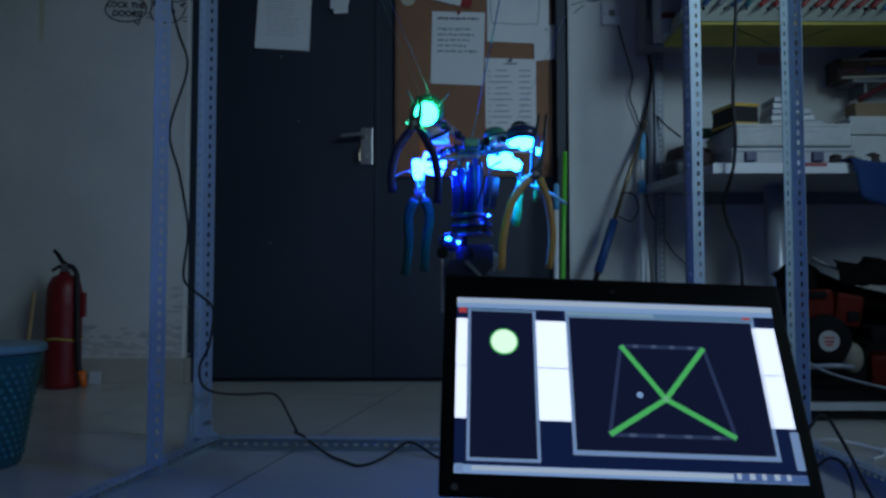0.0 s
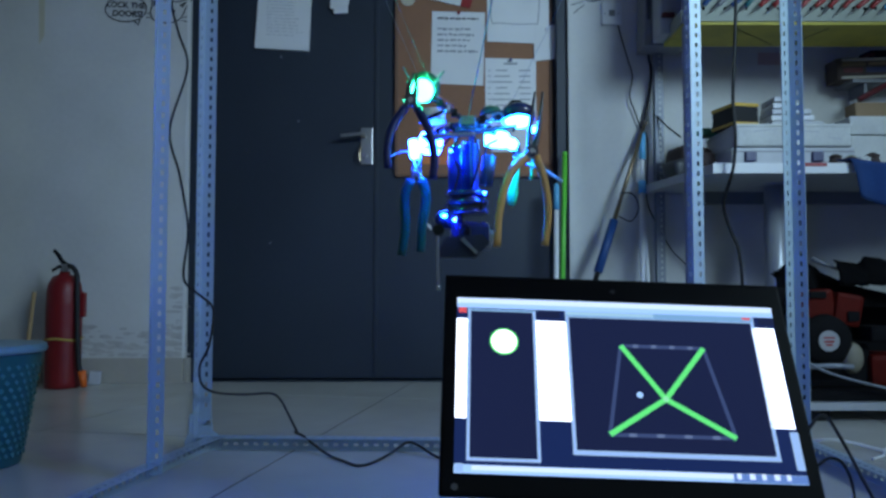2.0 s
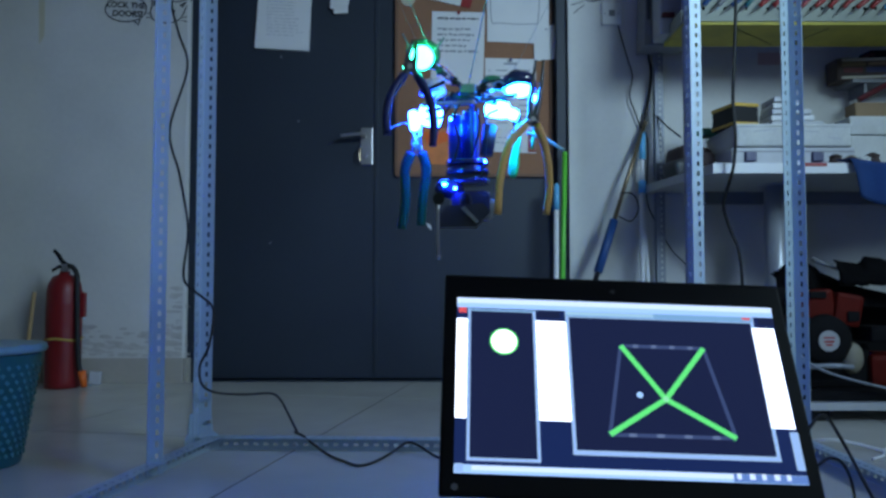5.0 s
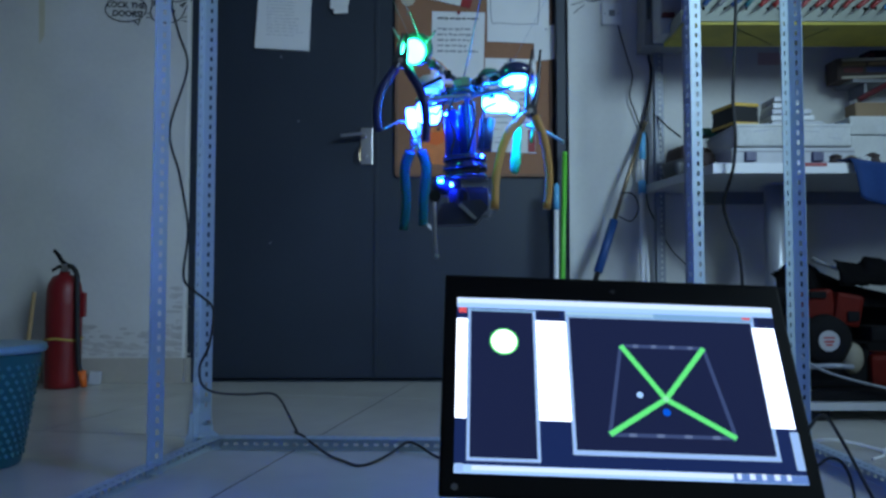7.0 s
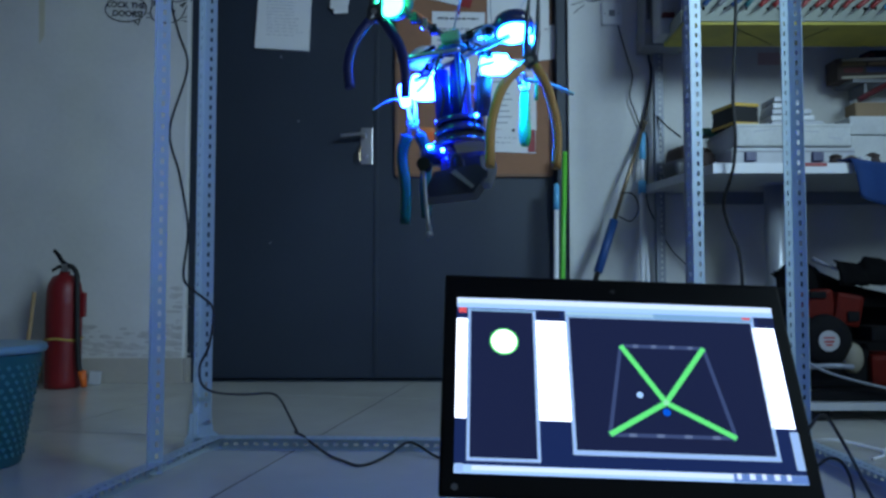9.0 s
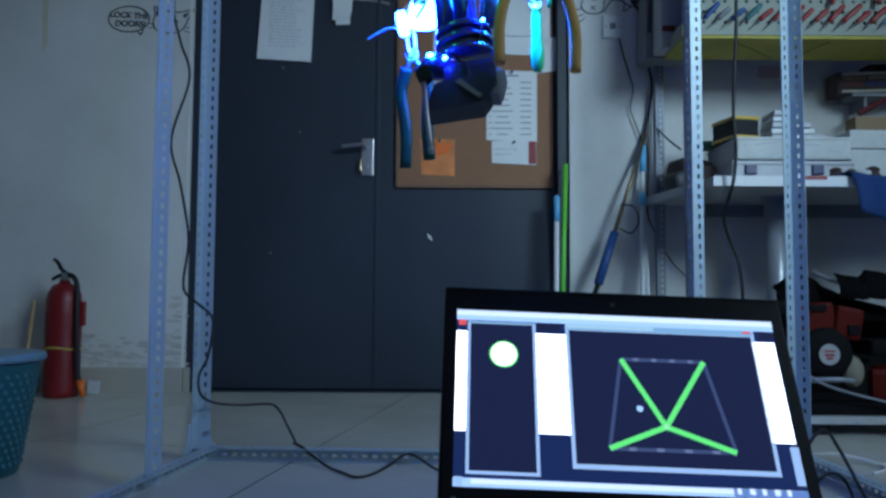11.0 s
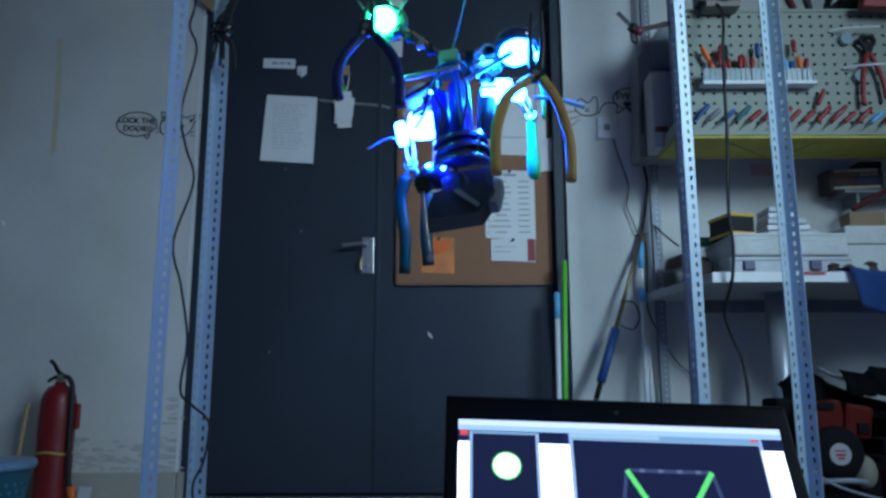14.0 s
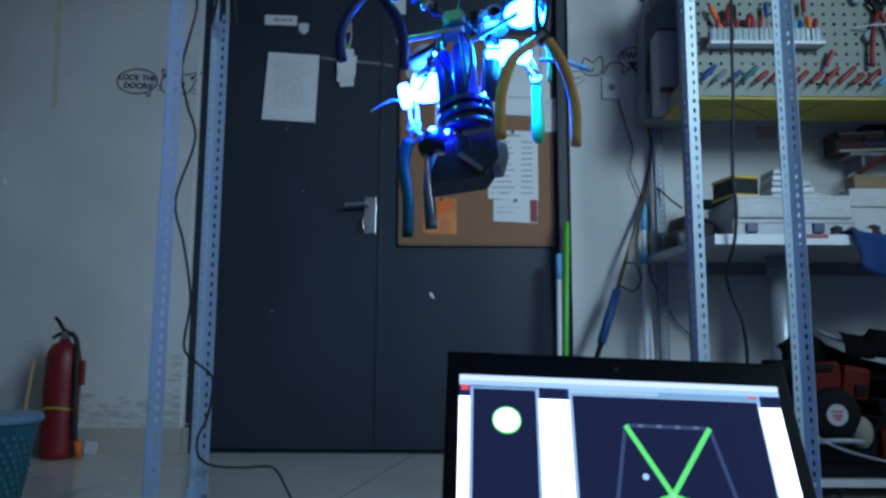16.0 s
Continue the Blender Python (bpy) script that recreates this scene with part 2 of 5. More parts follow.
def bm_tube(points, r, seg=8, smooth=6, bm=None, r2=None, flat=1.0):
    """A round tube through points, smoothed; tapering to r2, flattened sideways by flat."""
    bm = bm or bmesh.new()
    p = [Vector(q) for q in points]
    if smooth > 1 and len(p) > 2:
        e = [p[0] * 2 - p[1], *p, p[-1] * 2 - p[-2]]
        q = []
        for i in range(1, len(e) - 2):
            a, b, c, d = e[i - 1:i + 3]
            for k in range(smooth):
                t = k / smooth
                q.append(0.5 * (2 * b + (c - a) * t + (2 * a - 5 * b + 4 * c - d) * t * t + (3 * b - a - 3 * c + d) * t ** 3))
        p = q + [p[-1]]
    rings, side = [], None
    for i, v in enumerate(p):
        d = (p[min(i + 1, len(p) - 1)] - p[max(i - 1, 0)]).normalized()
        if side is None:
            side = d.orthogonal().normalized() if abs(d.y) > 0.9 else d.cross(Vector((0, 1, 0))).normalized()
        side = (side - d * side.dot(d)).normalized()
        up = d.cross(side)
        rr = r if r2 is None else r + (r2 - r) * i / (len(p) - 1)
        rings.append([bm.verts.new(v + side * rr * math.cos(2 * math.pi * k / seg) + up * rr * flat * math.sin(2 * math.pi * k / seg)) for k in range(seg)])
    for a, b in zip(rings, rings[1:]):
        for k in range(seg):
            bm.faces.new((a[k], a[(k + 1) % seg], b[(k + 1) % seg], b[k]))
    bm.faces.new(rings[0][::-1])
    bm.faces.new(rings[-1])
    return bm


def bm_flat(points, thick, bm=None, y=0.0):
    """A plate cut to an outline in the xz plane, its front face at y."""
    bm = bm or bmesh.new()
    front = [bm.verts.new((x, y, z)) for x, z in points]
    back = [bm.verts.new((x, y + thick, z)) for x, z in points]
    bm.faces.new(front)
    bm.faces.new(back[::-1])
    n = len(points)
    for k in range(n):
        bm.faces.new((front[k], back[k], back[(k + 1) % n], front[(k + 1) % n]))
    return bm


def mixed(a, b, t):
    return tuple(p + (q - p) * t for p, q in zip(a, b))


def done(name, bm, material, smooth=True):
    bmesh.ops.recalc_face_normals(bm, faces=bm.faces[:])
    me = bpy.data.meshes.new(name)
    bm.to_mesh(me)
    bm.free()
    me.materials.append(M[material])
    for p in me.polygons:
        p.use_smooth = smooth and len(p.vertices) == 4
    return me


def part(name, bm, material, parent, label="", at=None, smooth=False):
    ob = new(name, done(name, bm, material, smooth))
    ob.parent = parent
    if at is not None:
        ob.matrix_basis = at
    return tagged(ob, label)


def thing(name, label, category, at=(0, 0, 0), group="", kind="", turn=(0, 0, 0)):
    ob = new(name)
    ob.matrix_basis = pose(*at, *turn)
    return tagged(ob, label, category, group, kind)


def solid(name, bm, material, label, category, group="", kind="", at=None, smooth=False):
    ob = new(name, done(name, bm, material, smooth))
    if at is not None:
        ob.matrix_basis = at
    return tagged(ob, label, category, group, kind)


def shared(name, mesh, parent, at):
    ob = new(name, mesh)
    ob.parent = parent
    ob.matrix_basis = at
    return ob


# ---- the room ----
WALL, DOOR = 3.27, 3.35
X0, X1, Y0, TOP = -2.9, 2.6, -2.6, 3.1


def slab(name, lo, hi, material, label, category):
    c = [(a + b) / 2 for a, b in zip(lo, hi)]
    return solid(name, bm_box([b - a for a, b in zip(lo, hi)], c), material, label, category, kind="structure")


floor = slab("floor", (X0, Y0, -0.12), (X1, WALL + 0.2, -0.0008), "grout", "grey polished floor tiles with thin joints", "floor")
slab("ceiling", (X0, Y0, TOP), (X1, WALL + 0.2, TOP + 0.12), "ceiling", "plain white painted ceiling", "ceiling")
DL, DR, DT = -1.10, 0.545, 2.42
slab("wall_north_west", (X0, WALL, 0), (DL, WALL + 0.2, TOP), "wall", "grey white plaster wall with stains", "wall")
slab("wall_north_east", (DR, WALL, 0), (X1, WALL + 0.2, TOP), "wall", "white plaster wall beside the door", "wall")
slab("wall_north_top", (DL, WALL, DT), (DR, WALL + 0.2, TOP), "wall", "white plaster wall above the door", "wall")
slab("wall_west", (X0 - 0.15, Y0, 0), (X0, WALL + 0.2, TOP), "wall", "plain white plaster wall", "wall")
slab("wall_corridor", (DL - 0.1, WALL + 0.21, 0), (DR + 0.1, WALL + 0.3, DT + 0.1), "wall", "plain wall closing the doorway", "wall")


def wall_with_window(name, axis, at, thick, lo, hi, wlo, whi, zlo, zhi):
    bm = bmesh.new()
    for a, b, c, d in ((lo, wlo, 0, TOP), (whi, hi, 0, TOP), (wlo, whi, 0, zlo), (wlo, whi, zhi, TOP)):
        s, m = b - a, (a + b) / 2
        if axis == "x":
            bm_box((s, thick, d - c), (m, at, (c + d) / 2), bm=bm)
        else:
            bm_box((thick, s, d - c), (at, m, (c + d) / 2), bm=bm)
    return solid(name, bm, "wall", "plain white wall with a window opening", "wall", kind="structure")


# the south opening is unseen, made to hold the added rear fill
wall_with_window("wall_south", "x", Y0 - 0.1, 0.2, X0, X1, 0.0, 2.0, 1.25, 2.55)
wall_with_window("wall_east", "y", X1 + 0.1, 0.2, Y0, WALL + 0.2, -1.05, 0.45, 1.7, 2.8)

# floor tiles, one object each, on one mesh
TS = 0.80
bm = bm_box((TS - 0.005, TS - 0.005, 0.012), (0, 0, -0.006))
tile_mesh = done("tile", bm, "tile", False)
lay = pose(-0.377, 1.883, 0, 0, 0, -10)
for i in range(-5, 6):
    for j in range(-6, 5):
        v = lay @ Vector(((i + 0.5) * TS, (j - 0.3) * TS, 0))
        if X0 - 0.6 < v.x < X1 + 0.6 and Y0 - 0.6 < v.y < WALL + 0.6:
            m = pose(v.x, v.y, 0, 0, 0, -10)
            inside = X0 + 0.46 < v.x < X1 - 0.46 and Y0 + 0.46 < v.y < WALL - 0.46
            if inside:
                shared("tile", tile_mesh, floor, m)
                continue
            bm = bm_box((TS - 0.005, TS - 0.005, 0.012), (0, 0, -0.006))
            for edge, out in (((X0, 0, 0), (-1, 0, 0)), ((X1, 0, 0), (1, 0, 0)), ((0, Y0, 0), (0, -1, 0)), ((0, WALL + 0.07, 0), (0, 1, 0))):
                inv = m.inverted()
                bmesh.ops.bisect_plane(bm, geom=bm.verts[:] + bm.edges[:] + bm.faces[:], plane_co=inv @ Vector(edge), plane_no=inv.to_3x3() @ Vector(out), clear_outer=True)
            if len(bm.faces) > 3:
                shared("tile", done("tile", bm, "tile", False), floor, m)

# skirting: tiles proud of the wall
skirt = thing("baseboard", "beige tile skirting along the plaster wall", "baseboard", kind="structure")
for k in range(3):
    part("tile", bm_box((0.595, 0.02, 0.105), (-1.40 - 0.6 * k, WALL - 0.010, 0.0525), bevel=0.003), "skirt", skirt)
part("return_tile", bm_box((0.02, 0.08, 0.105), (-1.09, WALL + 0.03, 0.0525), bevel=0.003), "skirt", skirt)

# ---- double door ----
door = thing("door_1", "dark charcoal steel double door, closed", "door", kind="structure")
SEAM = -0.298
part("door_leaf", bm_box((SEAM - 0.003 - (DL + 0.06), 0.05, DT - 0.07), ((SEAM + DL + 0.057) / 2, DOOR + 0.025, (DT - 0.06) / 2 + 0.004), bevel=0.003), "door", door)
part("door_leaf", bm_box((DR - 0.05 - SEAM - 0.003, 0.05, DT - 0.07), ((DR - 0.05 + SEAM + 0.003) / 2, DOOR + 0.025, (DT - 0.06) / 2 + 0.004), bevel=0.003), "door", door)
part("door_frame", bm_box((0.06, 0.10, DT), (DL + 0.03, DOOR - 0.01, DT / 2), bevel=0.004), "door", door)
part("door_frame", bm_box((0.05, 0.10, DT), (DR - 0.025, DOOR - 0.01, DT / 2), bevel=0.004), "door", door)
part("door_frame", bm_box((DR - DL, 0.10, 0.06), ((DR + DL) / 2, DOOR - 0.01, DT - 0.03), bevel=0.004), "door", door)
part("threshold", bm_box((DR - DL, 0.06, 0.004), ((DR + DL) / 2, DOOR - 0.02, 0.002)), "door", door)
part("door_seam", bm_box((0.016, 0.006, DT - 0.08), (SEAM + 0.004, DOOR - 0.003, DT / 2 - 0.03), bevel=0.001), "door", door)
lock = part("door_handle", bm_box((0.054, 0.010, 0.165), (-0.337, DOOR - 0.005, 1.028), bevel=0.004), "steel", door, "steel lever handle plate with a keyhole")
part("lever", bm_tube([(-0.345, DOOR - 0.01, 1.072), (-0.348, DOOR - 0.05, 1.072), (-0.37, DOOR - 0.055, 1.073), (-0.445, DOOR - 0.053, 1.066)], 0.008), "steel", lock, "steel lever")
part("lock_cylinder", bm_cyl(0.012, 0.012, 0.02, (-0.343, DOOR - 0.018, 0.985), turn=pose(0, 0, 0, 90)), "steel", lock)
part("keyring", bm_tube([(-0.36, DOOR - 0.03, 1.02), (-0.366, DOOR - 0.03, 0.995), (-0.364, DOOR - 0.03, 0.96)], 0.005), "brass", lock, "key in the lock")
# ---- cage of slotted angle steel ----
ANG, PITCH = 0.035, 0.025


def slotted(length, flip=1, wide=ANG):
    """An L bar along z with a slot every 25 mm in each flange; corner on the axis, flanges along +x and along flip * y."""
    bm = bmesh.new()
    n = int(length / PITCH)
    hw, hh, c = 0.0035, 0.006, wide * 0.57
    for fl in range(2):
        xs = (0, c - hw, c + hw, wide)
        for k in range(n):
            z = k * PITCH
            zs = (z, z + PITCH / 2 - hh, z + PITCH / 2 + hh, z + PITCH)
            for i in range(3):
                for j in range(3):
                    if i == 1 and j == 1:
                        continue
                    q = [(xs[i], zs[j]), (xs[i + 1], zs[j]), (xs[i + 1], zs[j + 1]), (xs[i], zs[j + 1])]
                    bm.faces.new([bm.verts.new((a, 0, b) if fl == 0 else (0, flip * a, b)) for a, b in q])
    bmesh.ops.remove_doubles(bm, verts=bm.verts[:], dist=1e-5)
    return bm


def bar(name, length, at, parent, flip=1, material="angle", label="", wide=ANG):
    ob = part(name, slotted(length, flip, wide), material, parent, label, at)
    s = ob.modifiers.new("thickness", "SOLIDIFY")
    s.thickness, s.offset = 0.002, 0
    return ob


LB, LF, RB, RF = (-0.606, 1.905), (-0.612, 1.60), (0.618, 1.885), (0.845, 1.868)
cage = thing("cage_frame", "blue grey slotted angle steel cage standing on the floor", "metal frame")
CH = 2.25
bar("post", CH, pose(LB[0] - 0.005, LB[1] + 0.02, 0.0, 0, 0, -5), cage, flip=-1, wide=0.033)
bar("post", CH - 0.03, pose(LF[0] - 0.006, LF[1] + 0.02, 0.012, 0, 0, 16), cage, flip=-1, wide=0.029)
bar("post", CH, pose(RB[0] + 0.002, RB[1], 0.0, 0, 0, 11), cage, wide=0.0285)
bar("post", CH, pose(RF[0] + 0.023, RF[1] + 0.02, 0.0, 0, 0, -55), cage, flip=-1)
turn_x = pose(0, 0, 0, 0, 90, 0)
LEFT_END = (-0.715, 0.95)
d = Vector((LEFT_END[0] - LB[0], LEFT_END[1] - LB[1], 0))
left_yaw = math.degrees(math.atan2(d.y, d.x))


def beam(a, b, z, flip=1, spin=0):
    v = Vector((b[0] - a[0], b[1] - a[1], 0))
    m = pose(a[0], a[1], z, 0, 0, math.degrees(math.atan2(v.y, v.x))) @ pose(0, 0, 0, spin, 0, 0) @ pose(0, 0, 0, 0, 90, 0)
    return bar("beam", v.length, m, cage, flip)


for z in (0.0365, CH - 0.001):
    beam((LB[0] + 0.004, LB[1] + 0.018), (RF[0], RF[1] - 0.01), z, -1)
    beam((LB[0] + 0.026, LB[1] + 0.014), LEFT_END, z, 1)
    beam((RF[0] + 0.042, RF[1] + 0.01), (0.90, 0.62), z, -1)
for a, r in ((LB, 0), (LB, 83)):
    g = 0.062
    bm = bm_flat([(0, 0.002), (g, 0.002), (g, 0.036), (0.042, 0.05), (0.037, 0.095), (0, 0.095)], 0.002)
    part("corner_plate", bm, "angle", cage, "", pose(a[0] - 0.008, a[1] + 0.012, 0, 0, 0, -3 if r == 0 else -98))
for q in ((LB[0] + 0.026, LB[1] + 0.005, 0.072), (LB[0] + 0.026, LB[1] + 0.005, 0.024), (-0.36, 1.872, 0.024)):
    part("bolt", bm_cyl(0.006, 0.005, 0.006, q, 6, pose(0, 0, 0, 90)), "steel", cage)
# ---- laptop on a low box ----
LAP = pose(0.1666, 0.7155, 0.3133, 0, 0, 1.2)
SW, SH = 0.310, 0.1732
laptop = new("laptop")
laptop.matrix_basis = LAP
tagged(laptop, "black laptop, open, its screen showing a green cross on dark blue", "laptop")
TIPM = pose(0, 0, 0, -28.8, 0, 0) @ pose(0, 0, 0, 0, 2.26, 0)


def lid_part(name, bm, material, parent=None, label=""):
    return part(name, bm, material, parent or laptop, label, TIPM)


lid = lid_part("lid", bm_box((SW + 0.0264, 0.007, SH + 0.046), (0.0004, 0.0052, 0.0035), bevel=0.003), "gloss", None, "glossy black lid and bezel")
lid_part("bezel_edge", bm_box((SW + 0.024, 0.0012, 0.0022), (0.0004, 0.0012, SH / 2 + 0.0245)), "black")
lid_part("webcam", bm_cyl(0.0022, 0.0022, 0.001, (0.0, 0.0013, SH / 2 + 0.013), 12, pose(0, 0, 0, 90)), "darkgrey")
lid_part("status_light", bm_cyl(0.0030, 0.0030, 0.001, (-SW / 2 + 0.001, 0.0013, -SH / 2 - 0.0115), 14, pose(0, 0, 0, 90)), "grey", None, "small pale status light")
screen = lid_part("screen", bm_box((SW, 0.002, SH), (0, 0.001, 0)), "scr_navy", None, "lit dark blue display")


def scr(x, y):
    """A place on the display from shares of its width and height, from the top left."""
    return (x - 0.5) * SW, (0.5 - y) * SH


def patch(name, x0, y0, x1, y1, material, lift=1):
    a, b = scr(x0, y0), scr(x1, y1)
    bm = bm_box((b[0] - a[0], 0.0002, a[1] - b[1]), ((a[0] + b[0]) / 2, -0.0003 * lift, (a[1] + b[1]) / 2))
    return part(name, bm, material, screen)


def line(name, p, q, w, material, lift=3):
    a, b = Vector(scr(*p)), Vector(scr(*q))
    v = b - a
    bm = bm_box((v.length, 0.0002, w), ((a.x + b.x) / 2, -0.0003 * lift, (a.y + b.y) / 2), turn=pose(0, 0, 0, 0, -math.degrees(math.atan2(v.y, v.x)), 0))
    return part(name, bm, material, screen)


patch("title_bar", 0, 0, 1, 0.064, "scr_bar")
patch("task_bar", 0, 0.955, 1, 1, "scr_bar")
for x0, x1 in ((0.0, 0.034), (0.247, 0.343), (0.926, 0.996)):
    patch("white_panel", x0, 0.133, x1, 0.712, "scr_white")
    patch("panel_gap", x0, 0.415, x1, 0.419, "scr_pale", 2)
patch("left_window", 0.035, 0.070, 0.248, 0.935, "scr_pale")
patch("left_view", 0.044, 0.085, 0.238, 0.918, "scr_dark", 2)
patch("right_window", 0.341, 0.064, 0.936, 0.888, "scr_pale")
patch("right_view", 0.352, 0.105, 0.924, 0.862, "scr_dark", 2)
patch("window_title", 0.345, 0.068, 0.93, 0.100, "scr_title", 3)
patch("window_title", 0.345, 0.070, 0.62, 0.092, "scr_cyan", 4)
patch("window_title", 0.040, 0.073, 0.243, 0.083, "scr_title", 3)
patch("title_shine", 0.0, 0.004, 1.0, 0.036, "scr_sheen", 3)
patch("task_shine", 0.05, 0.960, 0.79, 0.984, "scr_sheen", 3)
patch("task_tray", 0.79, 0.957, 1.0, 0.998, "scr_tray", 2)
patch("right_scroll", 0.975, 0.73, 1.0, 0.93, "scr_pale", 2)
patch("menu_dark", 0.252, 0.072, 0.325, 0.115, "scr_dark", 2)
patch("menu_dark", 0.95, 0.072, 0.997, 0.115, "scr_dark", 2)
patch("close_button", 0.006, 0.065, 0.030, 0.098, "scr_red", 3)
patch("close_button", 0.90, 0.072, 0.925, 0.086, "scr_red", 5)
patch("start_button", 0.004, 0.950, 0.026, 0.996, "scr_pale", 2)
for k in range(5):
    patch("tray_icon", 0.80 + 0.035 * k, 0.955, 0.812 + 0.035 * k + 0.004 * (k % 2), 0.985, "scr_sheen", 4)
a = scr(0.147, 0.268)
part("dot_rim", bm_cyl(0.0138, 0.0138, 0.0002, (a[0], -0.0008, a[1]), 32, pose(0, 0, 0, 90)), "scr_green", screen)
part("dot", bm_cyl(0.0122, 0.0122, 0.0002, (a[0], -0.0011, a[1]), 32, pose(0, 0, 0, 90)), "scr_dot", screen)
a = scr(0.55, 0.554)
part("cursor_ring", bm_cyl(0.0030, 0.0030, 0.0002, (a[0], -0.0011, a[1]), 20, pose(0, 0, 0, 90)), "scr_bar", screen)
QUAD = [(0.507, 0.271), (0.762, 0.271), (0.817, 0.774), (0.451, 0.776)]
for p, q in zip(QUAD, QUAD[1:] + QUAD[:1]):
    line("guide_line", p, q, 0.0034, "scr_faint")
for (p, q) in ((QUAD[0], QUAD[1]), (QUAD[3], QUAD[2])):
    for k in range(4):
        s = 0.18 + 0.22 * k
        line("guide_dash", mixed(p, q, s - 0.03), mixed(p, q, s + 0.03), 0.0030, "scr_pale2", 4)
part("base", bm_box((SW + 0.034, 0.235, 0.018), (0.001, -0.165, -0.130), bevel=0.005), "black", laptop, "black keyboard base")
part("hinge", bm_cyl(0.006, 0.006, 0.25, (0.0, -0.052, -0.114), 16, pose(0, 0, 0, 0, 90)), "black", laptop)
for r in range(5):
    for k in range(12):
        part("key", bm_box((0.017, 0.015, 0.003), (-0.125 + 0.0225 * k, -0.10 - 0.02 * r, -0.1195), bevel=0.001), "darkgrey", laptop)
low = thing("storage_box", "low brown cardboard box under the laptop", "box", (0.172, 0.55, 0))
part("body", bm_box((0.42, 0.30, 0.166), (0, 0, 0.0832), bevel=0.004), "card", low)
part("lid", bm_box((0.43, 0.31, 0.012), (0, 0, 0.168), bevel=0.002, turn=pose(0, 0, 0, 0, 0, 1.2)), "card", low)
# ---- suspended platform: crossed arms with lamps, hung about with pliers ----
platform = new("cable_platform")
tagged(platform, "small cable-hung robot platform with glowing blue and green lamps", "robot")
HUB = Vector((0.000, -0.014, 0.110))
ARMS = {"front_left": (-0.069, -0.062, 0.146), "front_right": (0.080, 0.006, 0.126), "rear_left": (-0.072, 0.120, 0.112), "rear_right": (0.056, 0.056, 0.104)}


def tube(name, points, r, material, parent, label="", seg=10, smooth=5, r2=None, flat=1.0):
    return part(name, bm_tube(points, r, seg, smooth, None, r2, flat), material, parent, label, None, True)


for key, end in ARMS.items():
    arm = tube("arm", [tuple(HUB), mixed(HUB, end, 0.5), end], 0.0042, "darkgrey", platform, "thin dark rod")
    for t in (0.3, 0.45, 0.62, 0.8):
        q = Vector(mixed(HUB, end, t))
        part("clamp", bm_box((0.010, 0.010, 0.012), q, bevel=0.002), "black" if t != 0.45 else "chrome", arm)
    tube("lead", [mixed(HUB, end, 0.1), Vector(mixed(HUB, end, 0.5)) + Vector((0, 0, 0.010)), Vector(end) + Vector((0, 0, 0.004))], 0.0013, "copper" if "left" in key else "rubber", arm)
part("hub", bm_box((0.026, 0.026, 0.016), HUB, bevel=0.004), "grey", platform, "small grey hub block")
part("hub_plate", bm_cyl(0.020, 0.020, 0.003, HUB - Vector((0, 0, 0.014)), 20), "pcb", platform)
tube("cross_rod", [(-0.070, -0.035, 0.082), (-0.02, -0.03, 0.086), (0.012, -0.028, 0.088)], 0.0035, "steel", platform)
tube("cross_rod", [(-0.066, 0.075, 0.098), (0.0, 0.03, 0.100), (0.076, -0.018, 0.102)], 0.0030, "steel", platform)


def led(end, plate, fins=5):
    """A finned sink at the end of an arm."""
    e = Vector(end)
    unit = part("lamp_unit", bm_cyl(0.015, 0.015, 0.008, e + Vector((0, 0.020, 0.008)), 20, pose(0, 0, 0, 70)), plate, platform, "lamp on a dark heat sink")
    for k in range(fins):
        a = radians(-64 + 32 * k)
        part("fin", bm_box((0.0035, 0.006, 0.017), e + Vector((0.019 * math.sin(a), 0.016, 0.006 + 0.021 * math.cos(a))), turn=pose(0, 0, 0, 0, math.degrees(a), 0)), plate, unit)
    return unit


def lens(unit, material, size, at, turn=0.0, bevel=0.010):
    return part("lens", bm_box(size, at, bevel, pose(0, 0, 0, 0, turn, 0)), material, unit, "glowing lens", None, True)


u = led(ARMS["front_left"], "greencase")
part("lens", bm_ball(0.0172, Vector(ARMS["front_left"]) + Vector((0, -0.004, 0)), (1, 0.8, 1.04), seg=20), "lamp_green", u, "glowing lens", None, True)
part("housing", bm_ball(0.0245, Vector(ARMS["front_left"]) + Vector((0.002, 0.016, 0.010)), (1.05, 0.55, 1.0), seg=18), "greencase", u, "dark green lamp housing", None, True)
part("side_lens", bm_ball(0.0042, (-0.094, -0.066, 0.132), (0.8, 0.8, 1.2), seg=10), "lamp_green", u, "glowing lens", None, True)
u = led((-0.062, 0.112, 0.100), "darkgrey", 0)
lens(u, "lamp_blue", (0.042, 0.030, 0.040), (-0.060, 0.108, 0.099), 9, 0.015)
lens(u, "lamp_blue", (0.016, 0.014, 0.036), (-0.088, 0.102, 0.088), -6, 0.0065)
u = led((0.056, 0.056, 0.100), "darkgrey", 0)
lens(u, "lamp_cyan", (0.042, 0.026, 0.028), (0.051, 0.050, 0.095), 6, 0.012)
lens(u, "lamp_cyan", (0.024, 0.016, 0.018), (0.074, 0.052, 0.088), 26, 0.0075)
